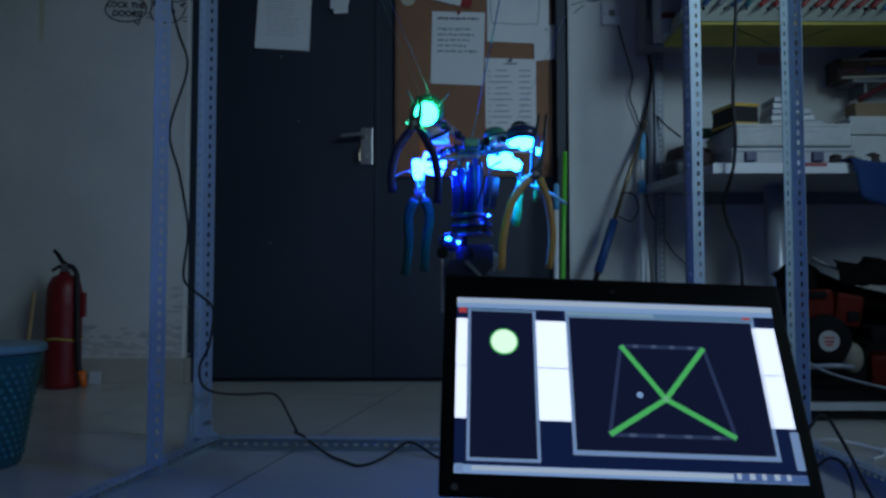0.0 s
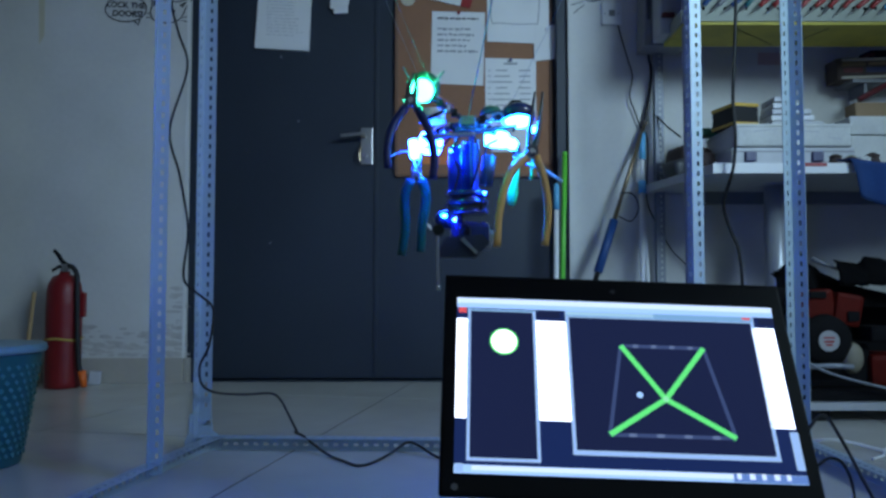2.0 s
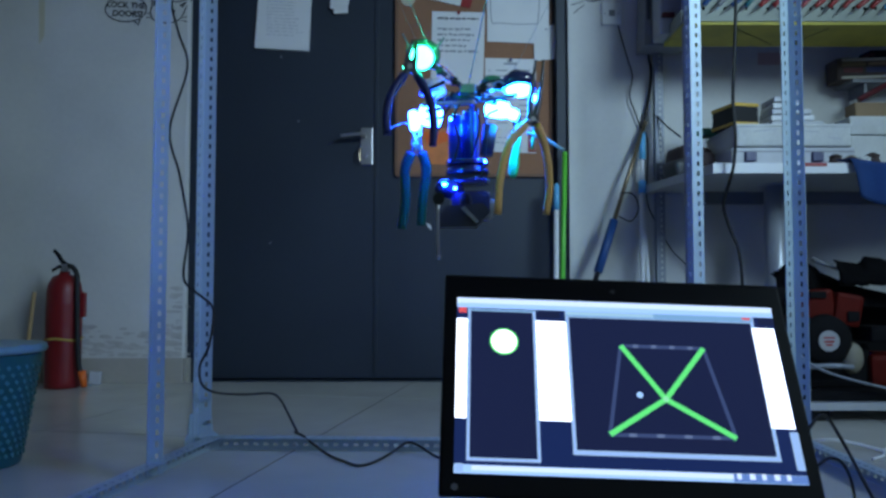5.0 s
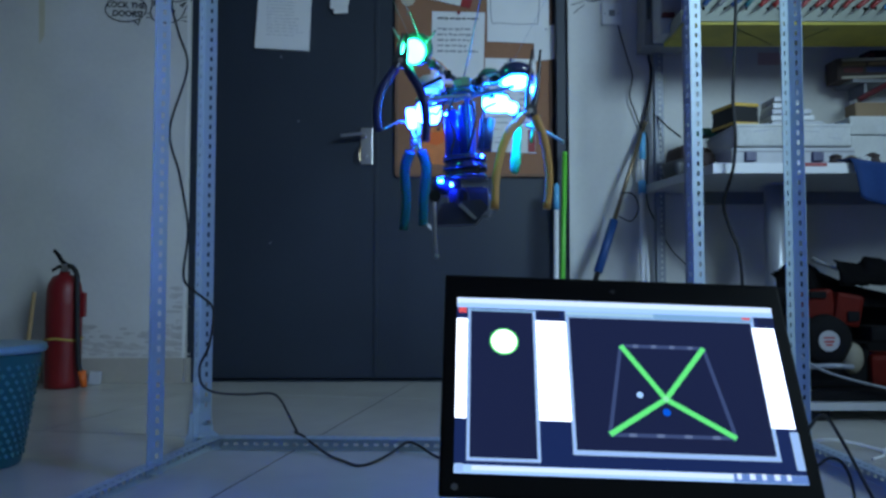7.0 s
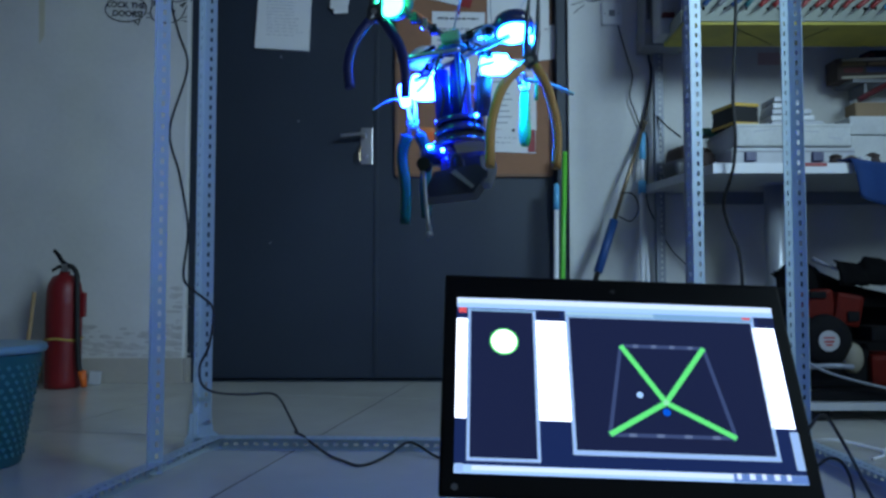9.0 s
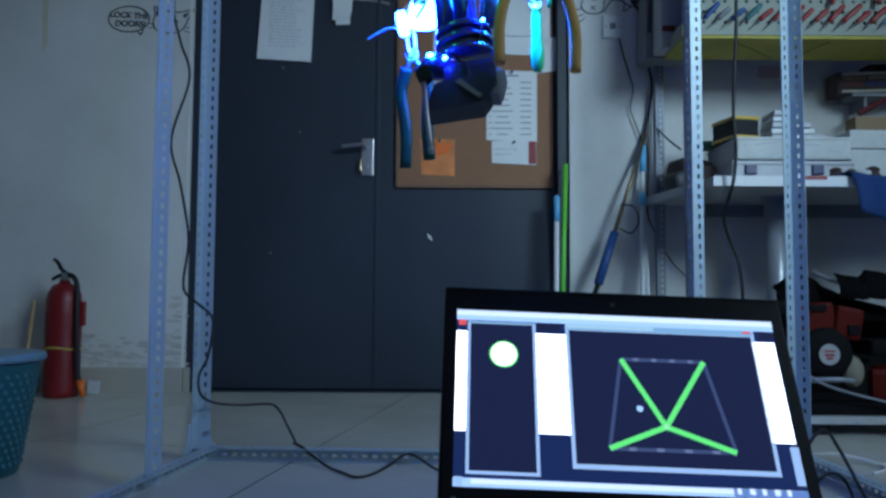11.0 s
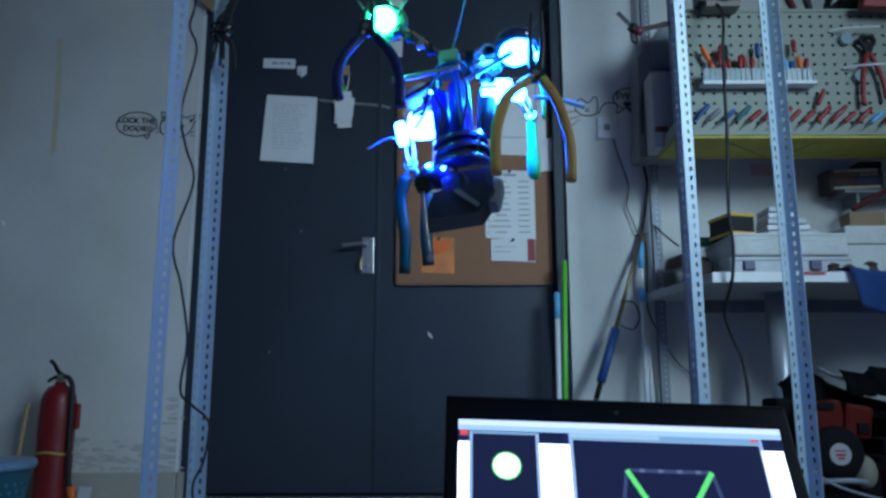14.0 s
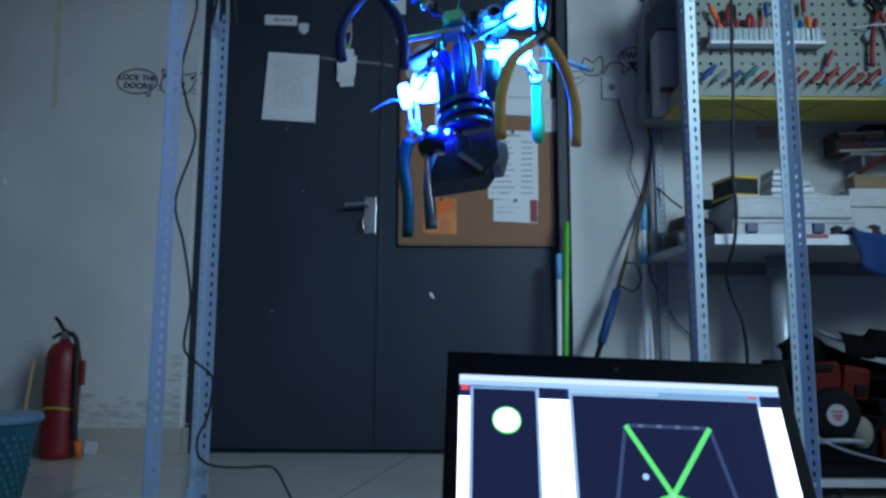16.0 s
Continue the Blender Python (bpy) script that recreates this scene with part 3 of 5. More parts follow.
# the lamp on the long arm shines out from under a dark hood
u = led((0.082, 0.022, 0.136), "black", 0)
part("hood", bm_lathe([(0.0262, -0.011), (0.027, 0.0), (0.025, 0.008), (0.018, 0.013), (0.004, 0.016), (0.003, 0.014), (0.016, 0.011), (0.0230, 0.006), (0.0245, 0.0), (0.0245, -0.011)], 28), "shiny", u, "shiny dark lamp hood", pose(0.082, 0.004, 0.126, -11), True)
part("lens", bm_ball(0.0235, (0, 0, -0.004), (1.0, 1.0, 0.62), seg=20), "lamp_cyan", u, "glowing lens", pose(0.082, 0.004, 0.124, -11), True)
part("side_lens", bm_ball(0.0065, (0.104, -0.004, 0.100), (1.4, 0.8, 0.8), seg=12), "lamp_cyan", u, "glowing lens", None, True)
cap = part("fan_cap", bm_lathe([(0.001, 0.015), (0.015, 0.012), (0.022, 0.003), (0.0235, -0.012), (0.001, -0.013)][::-1], 24, None, (-0.056, 0.112, 0.148)), "white", platform, "white round cap with a dark band", None, True)
part("band", bm_box((0.046, 0.004, 0.006), (-0.056, 0.0870, 0.142), turn=pose(0, 0, 0, 0, -24, 0), bevel=0.001), "black", cap)
dome = part("fan_cap", bm_lathe([(0.001, 0.014), (0.012, 0.011), (0.018, 0.004), (0.019, -0.006), (0.001, -0.007)][::-1], 24, None, (0.042, 0.045, 0.136)), "greencase", platform, "dark green round cap", None, True)
part("band", bm_cyl(0.0195, 0.0195, 0.004, (0.042, 0.045, 0.129), 24), "chrome", dome)

# winding motors, turntable and the head below
for x, y, r, h in ((-0.019, -0.004, 0.0105, 0.070), (0.004, -0.012, 0.0095, 0.074), (-0.006, 0.018, 0.011, 0.066)):
    m = part("motor", bm_cyl(r, r, h, (x, y, h / 2 + 0.001), 24), "motorcan", platform, "dark upright motor can", None, True)
    part("motor_cap", bm_cyl(r * 0.9, r * 0.55, 0.006, (x, y, h + 0.003), 24), "chrome", m, "", None, True)
    part("shaft", bm_cyl(0.002, 0.002, 0.016, (x, y, h + 0.012), 10), "steel", m)
tube("centre_post", [(0.008, -0.026, 0.0), (0.007, -0.025, 0.05), (0.004, -0.018, 0.108)], 0.0032, "bluepost", platform, "pale centre post tinted with lamp blue", 10, 2)
part("bracket", bm_box((0.004, 0.022, 0.082), (0.016, -0.002, 0.041), bevel=0.001), "bluepost", platform)
part("bracket", bm_box((0.0035, 0.010, 0.090), (0.008, -0.024, 0.045), bevel=0.001), "motorcan", platform)
tube("servo", [(0.036, 0.012, 0.060), (0.030, 0.008, 0.012)], 0.011, "darkgrey", platform, "dark tilted motor", 16, 1)
for k, (z, r, mname) in enumerate(((0.0, 0.033, "shiny"), (-0.008, 0.029, "shiny"), (-0.014, 0.034, "shiny"), (-0.022, 0.030, "darkgrey"), (-0.029, 0.034, "shiny"))):
    part("disc", bm_cyl(r, r, 0.0065, (0.0, 0, z - 0.003), 32), mname, platform, "", None, True)
head = part("head", bm_box((0.062, 0.050, 0.040), (0.004, -0.004, -0.068), bevel=0.009), "shiny", platform, "dark shiny gimbal head with a round opening")
part("opening", bm_ball(0.0085, (-0.004, -0.029, -0.066), (0.8, 0.35, 1.6)), "black", head)
part("ring", bm_tube([(-0.004 + 0.0085 * math.cos(a), -0.030, -0.066 + 0.0150 * math.sin(a)) for a in [k * math.pi / 8 for k in range(17)]], 0.0014, 6, 1), "darkgrey", head)
part("cheek", bm_box((0.022, 0.036, 0.034), (0.030, -0.008, -0.076), bevel=0.008, turn=pose(0, 0, 0, 0, 18, 0)), "grey", head)
part("dome", bm_ball(0.021, (-0.029, -0.014, -0.044), (1.15, 0.9, 0.75), seg=20), "shiny", head, "shiny dark dome", None, True)
part("pivot", bm_cyl(0.009, 0.009, 0.012, (-0.045, -0.034, -0.062), 20, pose(0, 0, 0, 90)), "black", head)
bm = bm_flat([(-0.050, -0.104), (0.014, -0.104), (0.034, -0.080), (0.022, -0.068), (-0.034, -0.072)], 0.040, None, -0.032)
part("wedge_base", bm, "wedge", head, "dark wedge shaped foot")
# a thin grey plate stands in for the diagonal highlight on the foot
part("fold", bm_flat([(-0.012, -0.076), (0.012, -0.099), (0.016, -0.096), (-0.006, -0.073)], 0.003, None, -0.036), "grey", head, "pale diagonal highlight laid on the foot")
# glowing dots on the dome, here and below, put in its bright highlights
part("small_lamp", bm_ball(0.0030, (-0.036, -0.036, -0.040), (1.4, 0.6, 0.8), seg=10), "lamp_cyan", head, "small glowing dot, added for light and glints", None, True)
# extra glowing beads, added to light the motors and discs blue
for q in ((0.026, -0.030, -0.004), (-0.026, -0.026, 0.062)):
    part("small_lamp", bm_ball(0.0022, q, seg=10), "lamp_blue", platform, "small glowing dot, added for light and glints", None, True)
part("small_lamp", bm_ball(0.0026, (-0.020, -0.036, -0.046), seg=10), "lamp_blue", head, "small glowing dot, added for light and glints", None, True)
rod = tube("hook_rod", [(-0.046, -0.036, -0.064), (-0.0462, -0.034, -0.11), (-0.045, -0.032, -0.149)], 0.0026, "steel", platform, "thin steel rod hanging down", 8, 3)
part("tip", bm_ball(0.0042, (-0.045, -0.032, -0.150), seg=10), "steel", rod)


def pliers(label, grip, joint, jaw, left, right, r=0.0075, fan=0.004, steel="chrome", tip=0.0024):
    """Pliers hung by their jaws: a riveted joint, two jaws up to a point, two bowed grips."""
    j, w = Vector(joint), Vector(jaw)
    tool = part("pliers", bm_cyl(0.010, 0.010, 0.009, j, 18, pose(0, 0, 0, 90)), steel, platform, label, None, True)
    part("rivet", bm_cyl(0.0045, 0.004, 0.012, j, 12, pose(0, 0, 0, 90)), "steel", tool)
    for s, path in ((-1, left), (1, right)):
        part("jaw", bm_tube([tuple(j + Vector((s * 0.003, 0, 0))), tuple(Vector(mixed(j, w, 0.4)) + Vector((s * fan * 1.4, 0, 0))), tuple(w + Vector((s * tip, 0, 0)))], 0.0058, 8, 4, None, 0.0018), steel, tool, "", None, True)
        q = [Vector(a) for a in path]
        part("shank", bm_tube([tuple(j + Vector((s * 0.003, 0, 0))), tuple(mixed(j, q[0], 0.6)), tuple(q[0])], 0.0052, 8, 3), steel, tool, "", None, True)
        part("grip", bm_tube([tuple(a) for a in q], r, 10, 5, None, r * 0.86, 0.72), grip, tool, "moulded grip", None, True)
    return tool


pliers("pliers with dark navy grips, wide open", "navygrip", (-0.086, -0.080, 0.128), (-0.080, -0.074, 0.170),
       [(-0.094, -0.083, 0.116), (-0.112, -0.094, 0.085), (-0.119, -0.104, 0.050), (-0.117, -0.106, 0.022)],
       [(-0.076, -0.080, 0.116), (-0.058, -0.086, 0.080), (-0.051, -0.091, 0.042), (-0.053, -0.092, 0.008)], 0.0066, 0.004, "jawsteel")
pliers("long pliers with blue and black grips", "longgrip", (-0.085, 0.136, 0.056), (-0.083, 0.128, 0.110),
       [(-0.094, 0.137, 0.040), (-0.106, 0.144, 0.010), (-0.105, 0.152, -0.040), (-0.112, 0.162, -0.092)],
       [(-0.076, 0.137, 0.040), (-0.068, 0.144, 0.010), (-0.075, 0.150, -0.040), (-0.078, 0.160, -0.086)], 0.0095)
pliers("needle nose pliers with yellow grips, open", "yellow", (0.100, -0.022, 0.062), (0.113, -0.012, 0.158),
       [(0.088, -0.028, 0.054), (0.062, -0.054, 0.018), (0.046, -0.076, -0.035), (0.041, -0.088, -0.090)],
       [(0.106, -0.024, 0.054), (0.118, -0.028, 0.018), (0.124, -0.030, -0.035), (0.118, -0.033, -0.086)], 0.0066, 0.005, "jawsteel", 0.006)
small = part("pliers", bm_cyl(0.007, 0.007, 0.008, (0.088, 0.086, 0.072), 18, pose(0, 0, 0, 90)), "chrome", platform, "small pliers with bright green grips, nearly closed", None, True)
for dx, k in ((-0.003, 0), (0.003, 1)):
    part("jaw", bm_tube([(0.088 + dx, 0.086, 0.072), (0.084 + dx * 1.6, 0.078, 0.088), (0.080 + dx * 0.6, 0.070, 0.102)], 0.0042, 8, 4, None, 0.0016), "chrome", small, "", None, True)
    part("grip", bm_lathe([(0.0022, 0.0), (0.0046, -0.010), (0.0056, -0.026), (0.0078, -0.046), (0.0080, -0.060), (0.0058, -0.074), (0.0020, -0.080)], 14), "greengrip", small, "moulded grip", pose(0.088 + dx, 0.090, 0.068, 14, 2 + 8 * k, 0), True)
tube("cable_tie", [(0.094, 0.0, 0.046), (0.120, -0.004, 0.036), (0.150, -0.008, 0.016)], 0.0026, "tie", platform, "pale tie tail")
tube("cable_tie", [(-0.080, 0.110, 0.070), (-0.104, 0.100, 0.084), (-0.136, 0.095, 0.070)], 0.0016, "tie", platform, "pale tie tail")
tube("cable_tie", [(0.10, 0.012, 0.09), (0.106, 0.010, 0.06), (0.102, 0.012, 0.022)], 0.0024, "greengrip", platform, "green tie tail")
for pts in ([(-0.07, -0.06, 0.14), (-0.085, -0.066, 0.158), (-0.098, -0.066, 0.182)], [(-0.06, -0.06, 0.15), (-0.045, -0.060, 0.166), (-0.036, -0.06, 0.178)],
            [(0.07, 0.0, 0.11), (0.05, -0.010, 0.125), (0.03, -0.012, 0.112)], [(-0.02, -0.02, 0.095), (-0.04, 0.02, 0.075), (-0.05, 0.06, 0.085), (-0.07, 0.10, 0.09)],
            [(0.01, -0.02, 0.09), (0.018, -0.034, 0.05), (0.006, -0.030, 0.004)], [(0.05, 0.03, 0.09), (0.03, 0.0, 0.07), (0.028, -0.02, 0.02), (0.02, -0.03, -0.03)],
            [(-0.01, -0.03, 0.09), (-0.022, -0.034, 0.06), (-0.014, -0.03, 0.03), (-0.02, -0.03, 0.0)]):
    tube("wire", pts, 0.0015, "string" if pts[0][0] in (-0.07, -0.06, 0.07) else "rubber", platform)

# lines from the platform to the cage's upper corners
ANCHORS = {"a": ((-0.60, 1.88, 2.20), (-0.066, -0.050, 0.150)), "b": ((0.83, 1.85, 2.20), (0.060, 0.05, 0.125)), "c": ((-0.72, 0.32, 2.20), (-0.05, -0.05, 0.145)), "d": ((0.36, 0.75, 2.22), tuple(HUB))}
LINES = []
for key, (anchor, start) in ANCHORS.items():
    LINES.append((tube("line", [(0, 0, 0), (0, 0, 1.0), (0, 0, 2.05)], 0.0003 if key != "d" else 0.0010, "string", platform, "thin pale line", 6, 1), anchor, start))

# the green cross on the display: each ray is two bars that slide over one another
CORNERS = [(0.507, 0.271), (0.762, 0.271), (0.817, 0.774), (0.451, 0.776)]
RAYS = []
for q in CORNERS:
    for side in range(2):
        RAYS.append((part("cross_bar", bm_box((0.042, 0.0002, 0.0050), (0.021, 0, 0)), "scr_green", screen), q, side))
cross = part("cross_centre", bm_cyl(0.0027, 0.0027, 0.0002, (0, 0, 0), 20, pose(0, 0, 0, 90)), "scr_centre", screen)
target = part("target_dot", bm_cyl(0.0036, 0.0036, 0.0002, (0, 0, 0), 20, pose(0, 0, 0, 90)), "scr_target", screen)

HANG = [  # seconds, place of the turntable, turn, tip, lean
    (0.0, 0.044, 1.2, 0.519, 0, 0, 0), (0.25, 0.039, 1.2, 0.533, 0, 0, 0), (0.5, 0.037, 1.2, 0.540, 0, 0, 0), (1.0, 0.039, 1.2, 0.540, 0, 0, 0),
    (1.5, 0.037, 1.2, 0.543, 0, 0, 0), (2.0, 0.038, 1.2, 0.554, 0, 0, 0), (2.5, 0.039, 1.2, 0.569, 0, 0, 0), (3.0, 0.038, 1.2, 0.597, 0, 0, 0),
    (3.5, 0.039, 1.2, 0.601, 0, 0, 0), (4.0, 0.039, 1.195, 0.600, 0, 0, 0), (6.5, 0.035, 1.165, 0.601, -1.8, -0.5, -1.0),
    (7.0, 0.033, 1.150, 0.601, -2.8, -0.8, -1.6), (7.5, 0.030, 1.128, 0.605, -4.1, -1.3, -2.4), (8.0, 0.028, 1.085, 0.608, -5.6, -3.0, -3.3),
    (8.7, 0.022, 1.017, 0.612, -8.2, -5.8, -4.8), (9.6, 0.021, 0.940, 0.650, -9.2, -8.0, -6.2), (10.4, 0.022, 0.885, 0.700, -9.7, -9.3, -7.0),
    (10.8, 0.022, 0.868, 0.713, -9.8, -9.5, -7.2), (11.0, 0.022, 0.867, 0.712, -9.8, -9.5, -7.2), (11.2, 0.018, 0.866, 0.700, -9.8, -9.5, -7.2),
    (11.5, 0.016, 0.866, 0.706, -9.8, -9.5, -7.2), (12.0, 0.023, 0.866, 0.709, -9.8, -9.5, -7.2), (13.0, 0.020, 0.866, 0.708, -9.8, -9.5, -7.2),
    (14.0, 0.021, 0.866, 0.710, -9.8, -9.5, -7.2), (15.0, 0.020, 0.866, 0.709, -9.8, -9.5, -7.2), (16.0, 0.022, 0.866, 0.702, -9.8, -9.5, -7.2)]


def hung(x, y, z, turn, tip, lean):
    return pose(x, y, z, 0, 0, turn) @ pose(0, 0, 0, tip, 0, 0) @ pose(0, 0, 0, 0, lean, 0)


def motions():
    rows = [(r[0], hung(*r[1:])) for r in HANG]
    walk(platform, rows)
    for ob, anchor, start in LINES:
        steps = []
        for t, m in rows:
            way = (m.inverted() @ Vector(anchor) - Vector(start)).normalized()
            steps.append((t, Matrix.Translation(start) @ way.to_track_quat("Z", "Y").to_matrix().to_4x4()))
        walk(ob, steps)
    c0, c1 = (0.626, 0.574), (0.622, 0.650)
    centres = [(0.0, 0.0), (7.5, 0.0), (8.7, 0.13), (10.7, 1.0), (16.0, 1.0)]

    def middle(s):
        return scr(c0[0] + (c1[0] - c0[0]) * s, c0[1] + (c1[1] - c0[1]) * s)

    for ob, q, side in RAYS:
        steps = []
        for t, s in centres:
            a, b = Vector(scr(*q)), Vector(middle(s))
            p, o = (a, b) if side == 0 else (b, a)
            steps.append((t, pose(p.x, -0.0013 - 0.0001 * side, p.y, 0, -math.degrees(math.atan2(o.y - p.y, o.x - p.x)), 0)))
        walk(ob, steps)
    walk(cross, [(t, pose(middle(s)[0], -0.0018, middle(s)[1])) for t, s in centres])
    tx, tz = scr(0.624, 0.646)
    walk(target, [(0.0, pose(tx, 0.0012, tz)), (5.0, pose(tx, 0.0012, tz)), (5.3, pose(tx, -0.0011, tz)), (16.0, pose(tx, -0.0011, tz))])
# ---- things on the door ----
def sheet(name, label, category, corners, material="paper", group="", y=DOOR - 0.003, thick=0.001):
    """A flat paper: four corners (x, z) on the door, slightly proud."""
    return solid(name, bm_flat(corners, thick, None, y - thick), material, label, category, group)


def bars(parent, x0, x1, z0, z1, n, y, material="ink", h=0.005, ragged=0.4, slant=0.0, seed=1):
    """Lines of writing too small to read: thin bars."""
    rnd = random.Random(seed)
    for k in range(n):
        z = z0 + (z1 - z0) * (k + 0.5) / n
        x = x0
        end = x1 - (x1 - x0) * ragged * rnd.random()
        while x < end:
            w = min(rnd.uniform(0.010, 0.030), end - x)
            part("writing", bm_box((w, 0.0006, h * rnd.uniform(0.7, 1.1)), (x + w / 2, y, z + slant * (x - x0) + rnd.uniform(-0.0012, 0.0012))), material, parent)
            x += w + rnd.uniform(0.004, 0.009)


packet = thing("document_packet", "thick white printed document taped to the dark door", "paper")
part("block", bm_flat([(-0.816, 1.785), (-0.584, 1.771), (-0.595, 1.462), (-0.836, 1.476)], 0.012, None, DOOR - 0.0145), "paper", packet)
part("page_edge", bm_flat([(-0.8355, 1.476), (-0.5955, 1.462), (-0.595, 1.452), (-0.836, 1.467)], 0.014, None, DOOR - 0.016), "white", packet)
bars(packet, -0.785, -0.620, 1.745, 1.52, 15, DOOR - 0.0152, "faintink", 0.004, 0.35, -0.05, 3)
sign = sheet("door_label", "small white label strip on the dark door", "sign", [(-0.842, 1.970), (-0.692, 1.966), (-0.692, 1.917), (-0.842, 1.922)])
bars(sign, -0.80, -0.71, 1.955, 1.935, 1, DOOR - 0.0045, "ink", 0.012, 0.1, 0, 5)
hook = thing("adhesive_hook", "small white adhesive hook on the dark door", "hook")
part("plate", bm_flat([(-0.682, 1.928), (-0.638, 1.928), (-0.638, 1.892), (-0.660, 1.874), (-0.682, 1.892)], 0.006, None, DOOR - 0.0085), "white", hook)
part("prong", bm_tube([(-0.660, DOOR - 0.010, 1.905), (-0.660, DOOR - 0.022, 1.892), (-0.660, DOOR - 0.024, 1.905)], 0.004), "white", hook)
tags = thing("tag_bundle", "bundle of white paper tags in a binder clip", "paper tags")
part("clip", bm_box((0.030, 0.012, 0.050), (-0.452, DOOR - 0.012, 1.905), bevel=0.003), "wood", tags, "brass coloured clip")
part("clip_wire", bm_tube([(-0.470, DOOR - 0.012, 1.89), (-0.466, DOOR - 0.014, 1.85), (-0.452, DOOR - 0.014, 1.80), (-0.440, DOOR - 0.014, 1.85), (-0.437, DOOR - 0.012, 1.89)], 0.003), "steel", tags)
part("green_tab", bm_box((0.032, 0.008, 0.045), (-0.464, DOOR - 0.014, 1.80), bevel=0.002, turn=pose(0, 0, 0, 0, 8, 0)), "green", tags)
for k, (dx, z, r) in enumerate(((0, 1.735, -6), (0.008, 1.715, 5), (-0.005, 1.69, 2), (0.004, 1.665, -3), (0.0, 1.70, 9))):
    part("tag", bm_box((0.082 - 0.006 * k, 0.0012, 0.12 - 0.012 * k), (-0.460 + dx, DOOR - 0.008 - 0.003 * (5 - k), z), turn=pose(0, 0, 0, 0, r, 0)), "paper", tags)
solid("tape_strip", bm_tube([(-0.575, DOOR - 0.004, 1.762), (-0.49, DOOR - 0.004, 1.752), (-0.40, DOOR - 0.004, 1.744), (-0.30, DOOR - 0.004, 1.735), (-0.246, DOOR - 0.004, 1.722)], 0.006, 8, 4, None, None, 0.3), "steel", "crumpled strip of silvery tape on the door", "tape")
vc = sheet("hanging_card", "white narrow card hanging on the door", "card", [(-0.252, 2.30), (-0.191, 2.30), (-0.191, 1.975), (-0.250, 1.975)])
part("card_band", bm_box((0.05, 0.001, 0.012), (-0.222, DOOR - 0.006, 2.06)), "grey", vc)
solid("sticker", bm_flat([(-0.072, 0.690), (-0.058, 0.682), (-0.048, 0.664), (-0.052, 0.658), (-0.066, 0.670)], 0.001, None, DOOR - 0.0035), "paper", "torn white sticker remnant on the dark door", "sticker")
for k, (x, z) in enumerate(((-0.72, 1.43), (-0.64, 1.14), (-0.76, 0.60))):
    solid("scuff_mark", bm_box((0.006, 0.0006, 0.012), (x, DOOR - 0.0025, z), turn=pose(0, 0, 0, 0, 20 * k, 0)), "grey", "pale scuff mark on the dark door", "mark", "scuffs on the door")

board = thing("cork_board", "brown cork pinboard with notes fixed to the door", "pinboard")
CB, CT, CX0, CX1, CY = 0.898, 1.86, -0.205, 0.478, DOOR - 0.014
part("cork", bm_box((CX1 - CX0, 0.010, CT - CB), ((CX0 + CX1) / 2, DOOR - 0.0075, (CB + CT) / 2)), "cork", board)
for w, h, x, z in ((CX1 - CX0, 0.014, (CX0 + CX1) / 2, CB), (CX1 - CX0, 0.014, (CX0 + CX1) / 2, CT), (0.014, CT - CB, CX0, (CB + CT) / 2), (0.014, CT - CB, CX1, (CB + CT) / 2)):
    part("frame_rail", bm_box((w, 0.016, h), (x, DOOR - 0.0105, z), bevel=0.002), "corkframe", board)
NOTES = "notes on the pinboard"
n1 = sheet("note", "white handwritten note pinned to the cork board", "paper", [(-0.048, 1.632), (0.187, 1.626), (0.178, 1.297), (-0.055, 1.307)], "paper", NOTES, CY)
bars(n1, -0.025, 0.165, 1.615, 1.585, 1, CY - 0.0012, "darkink", 0.010, 0.2, -0.02, 8)
bars(n1, -0.025, 0.165, 1.565, 1.44, 5, CY - 0.0012, "ink", 0.009, 0.5, -0.02, 9)
n2 = sheet("note", "large white sheet with a pale drawn panel on the cork board", "paper", [(0.197, 1.84), (0.484, 1.83), (0.473, 1.483), (0.196, 1.495)], "paper", NOTES, CY - 0.002)
part("drawn_panel", bm_tube([(0.212, CY - 0.0035, 1.83), (0.214, CY - 0.0035, 1.60), (0.25, CY - 0.0035, 1.578), (0.39, CY - 0.0035, 1.574), (0.424, CY - 0.0035, 1.60), (0.428, CY - 0.0035, 1.83)], 0.0018, 6, 6), "ink", n2)
sheet("note", "tilted white sheet on the cork board", "paper", [(0.403, 1.558), (0.515, 1.572), (0.521, 1.419), (0.404, 1.404)], "paper", NOTES, CY - 0.004)
n4 = sheet("note", "white printed list on the cork board", "paper", [(0.186, 1.421), (0.412, 1.415), (0.412, 1.097), (0.188, 1.105)], "paper", NOTES, CY)
part("writing", bm_box((0.06, 0.0006, 0.008), (0.30, CY - 0.0012, 1.395)), "ink", n4)
for k in range(10):
    z = 1.365 - 0.026 * k
    part("writing", bm_box((0.012, 0.0006, 0.004), (0.205, CY - 0.0012, z)), "ink", n4)
    part("writing", bm_box((0.050 + 0.02 * ((k * 7) % 3), 0.0006, 0.005), (0.26, CY - 0.0012, z)), "ink", n4)
    part("writing", bm_box((0.050, 0.0006, 0.005), (0.362, CY - 0.0012, z)), "ink", n4)
n5 = sheet("note", "white card with a red stripe on the cork board", "card", [(0.211, 1.100), (0.408, 1.102), (0.407, 0.994), (0.211, 1.002)], "paper", NOTES, CY - 0.003)
part("red_stripe", bm_box((0.032, 0.0006, 0.100), (0.390, CY - 0.0045, 1.049)), "redplastic", n5)
bars(n5, 0.225, 0.33, 1.075, 1.03, 2, CY - 0.0045, "ink", 0.003, 0.3, 0, 4)
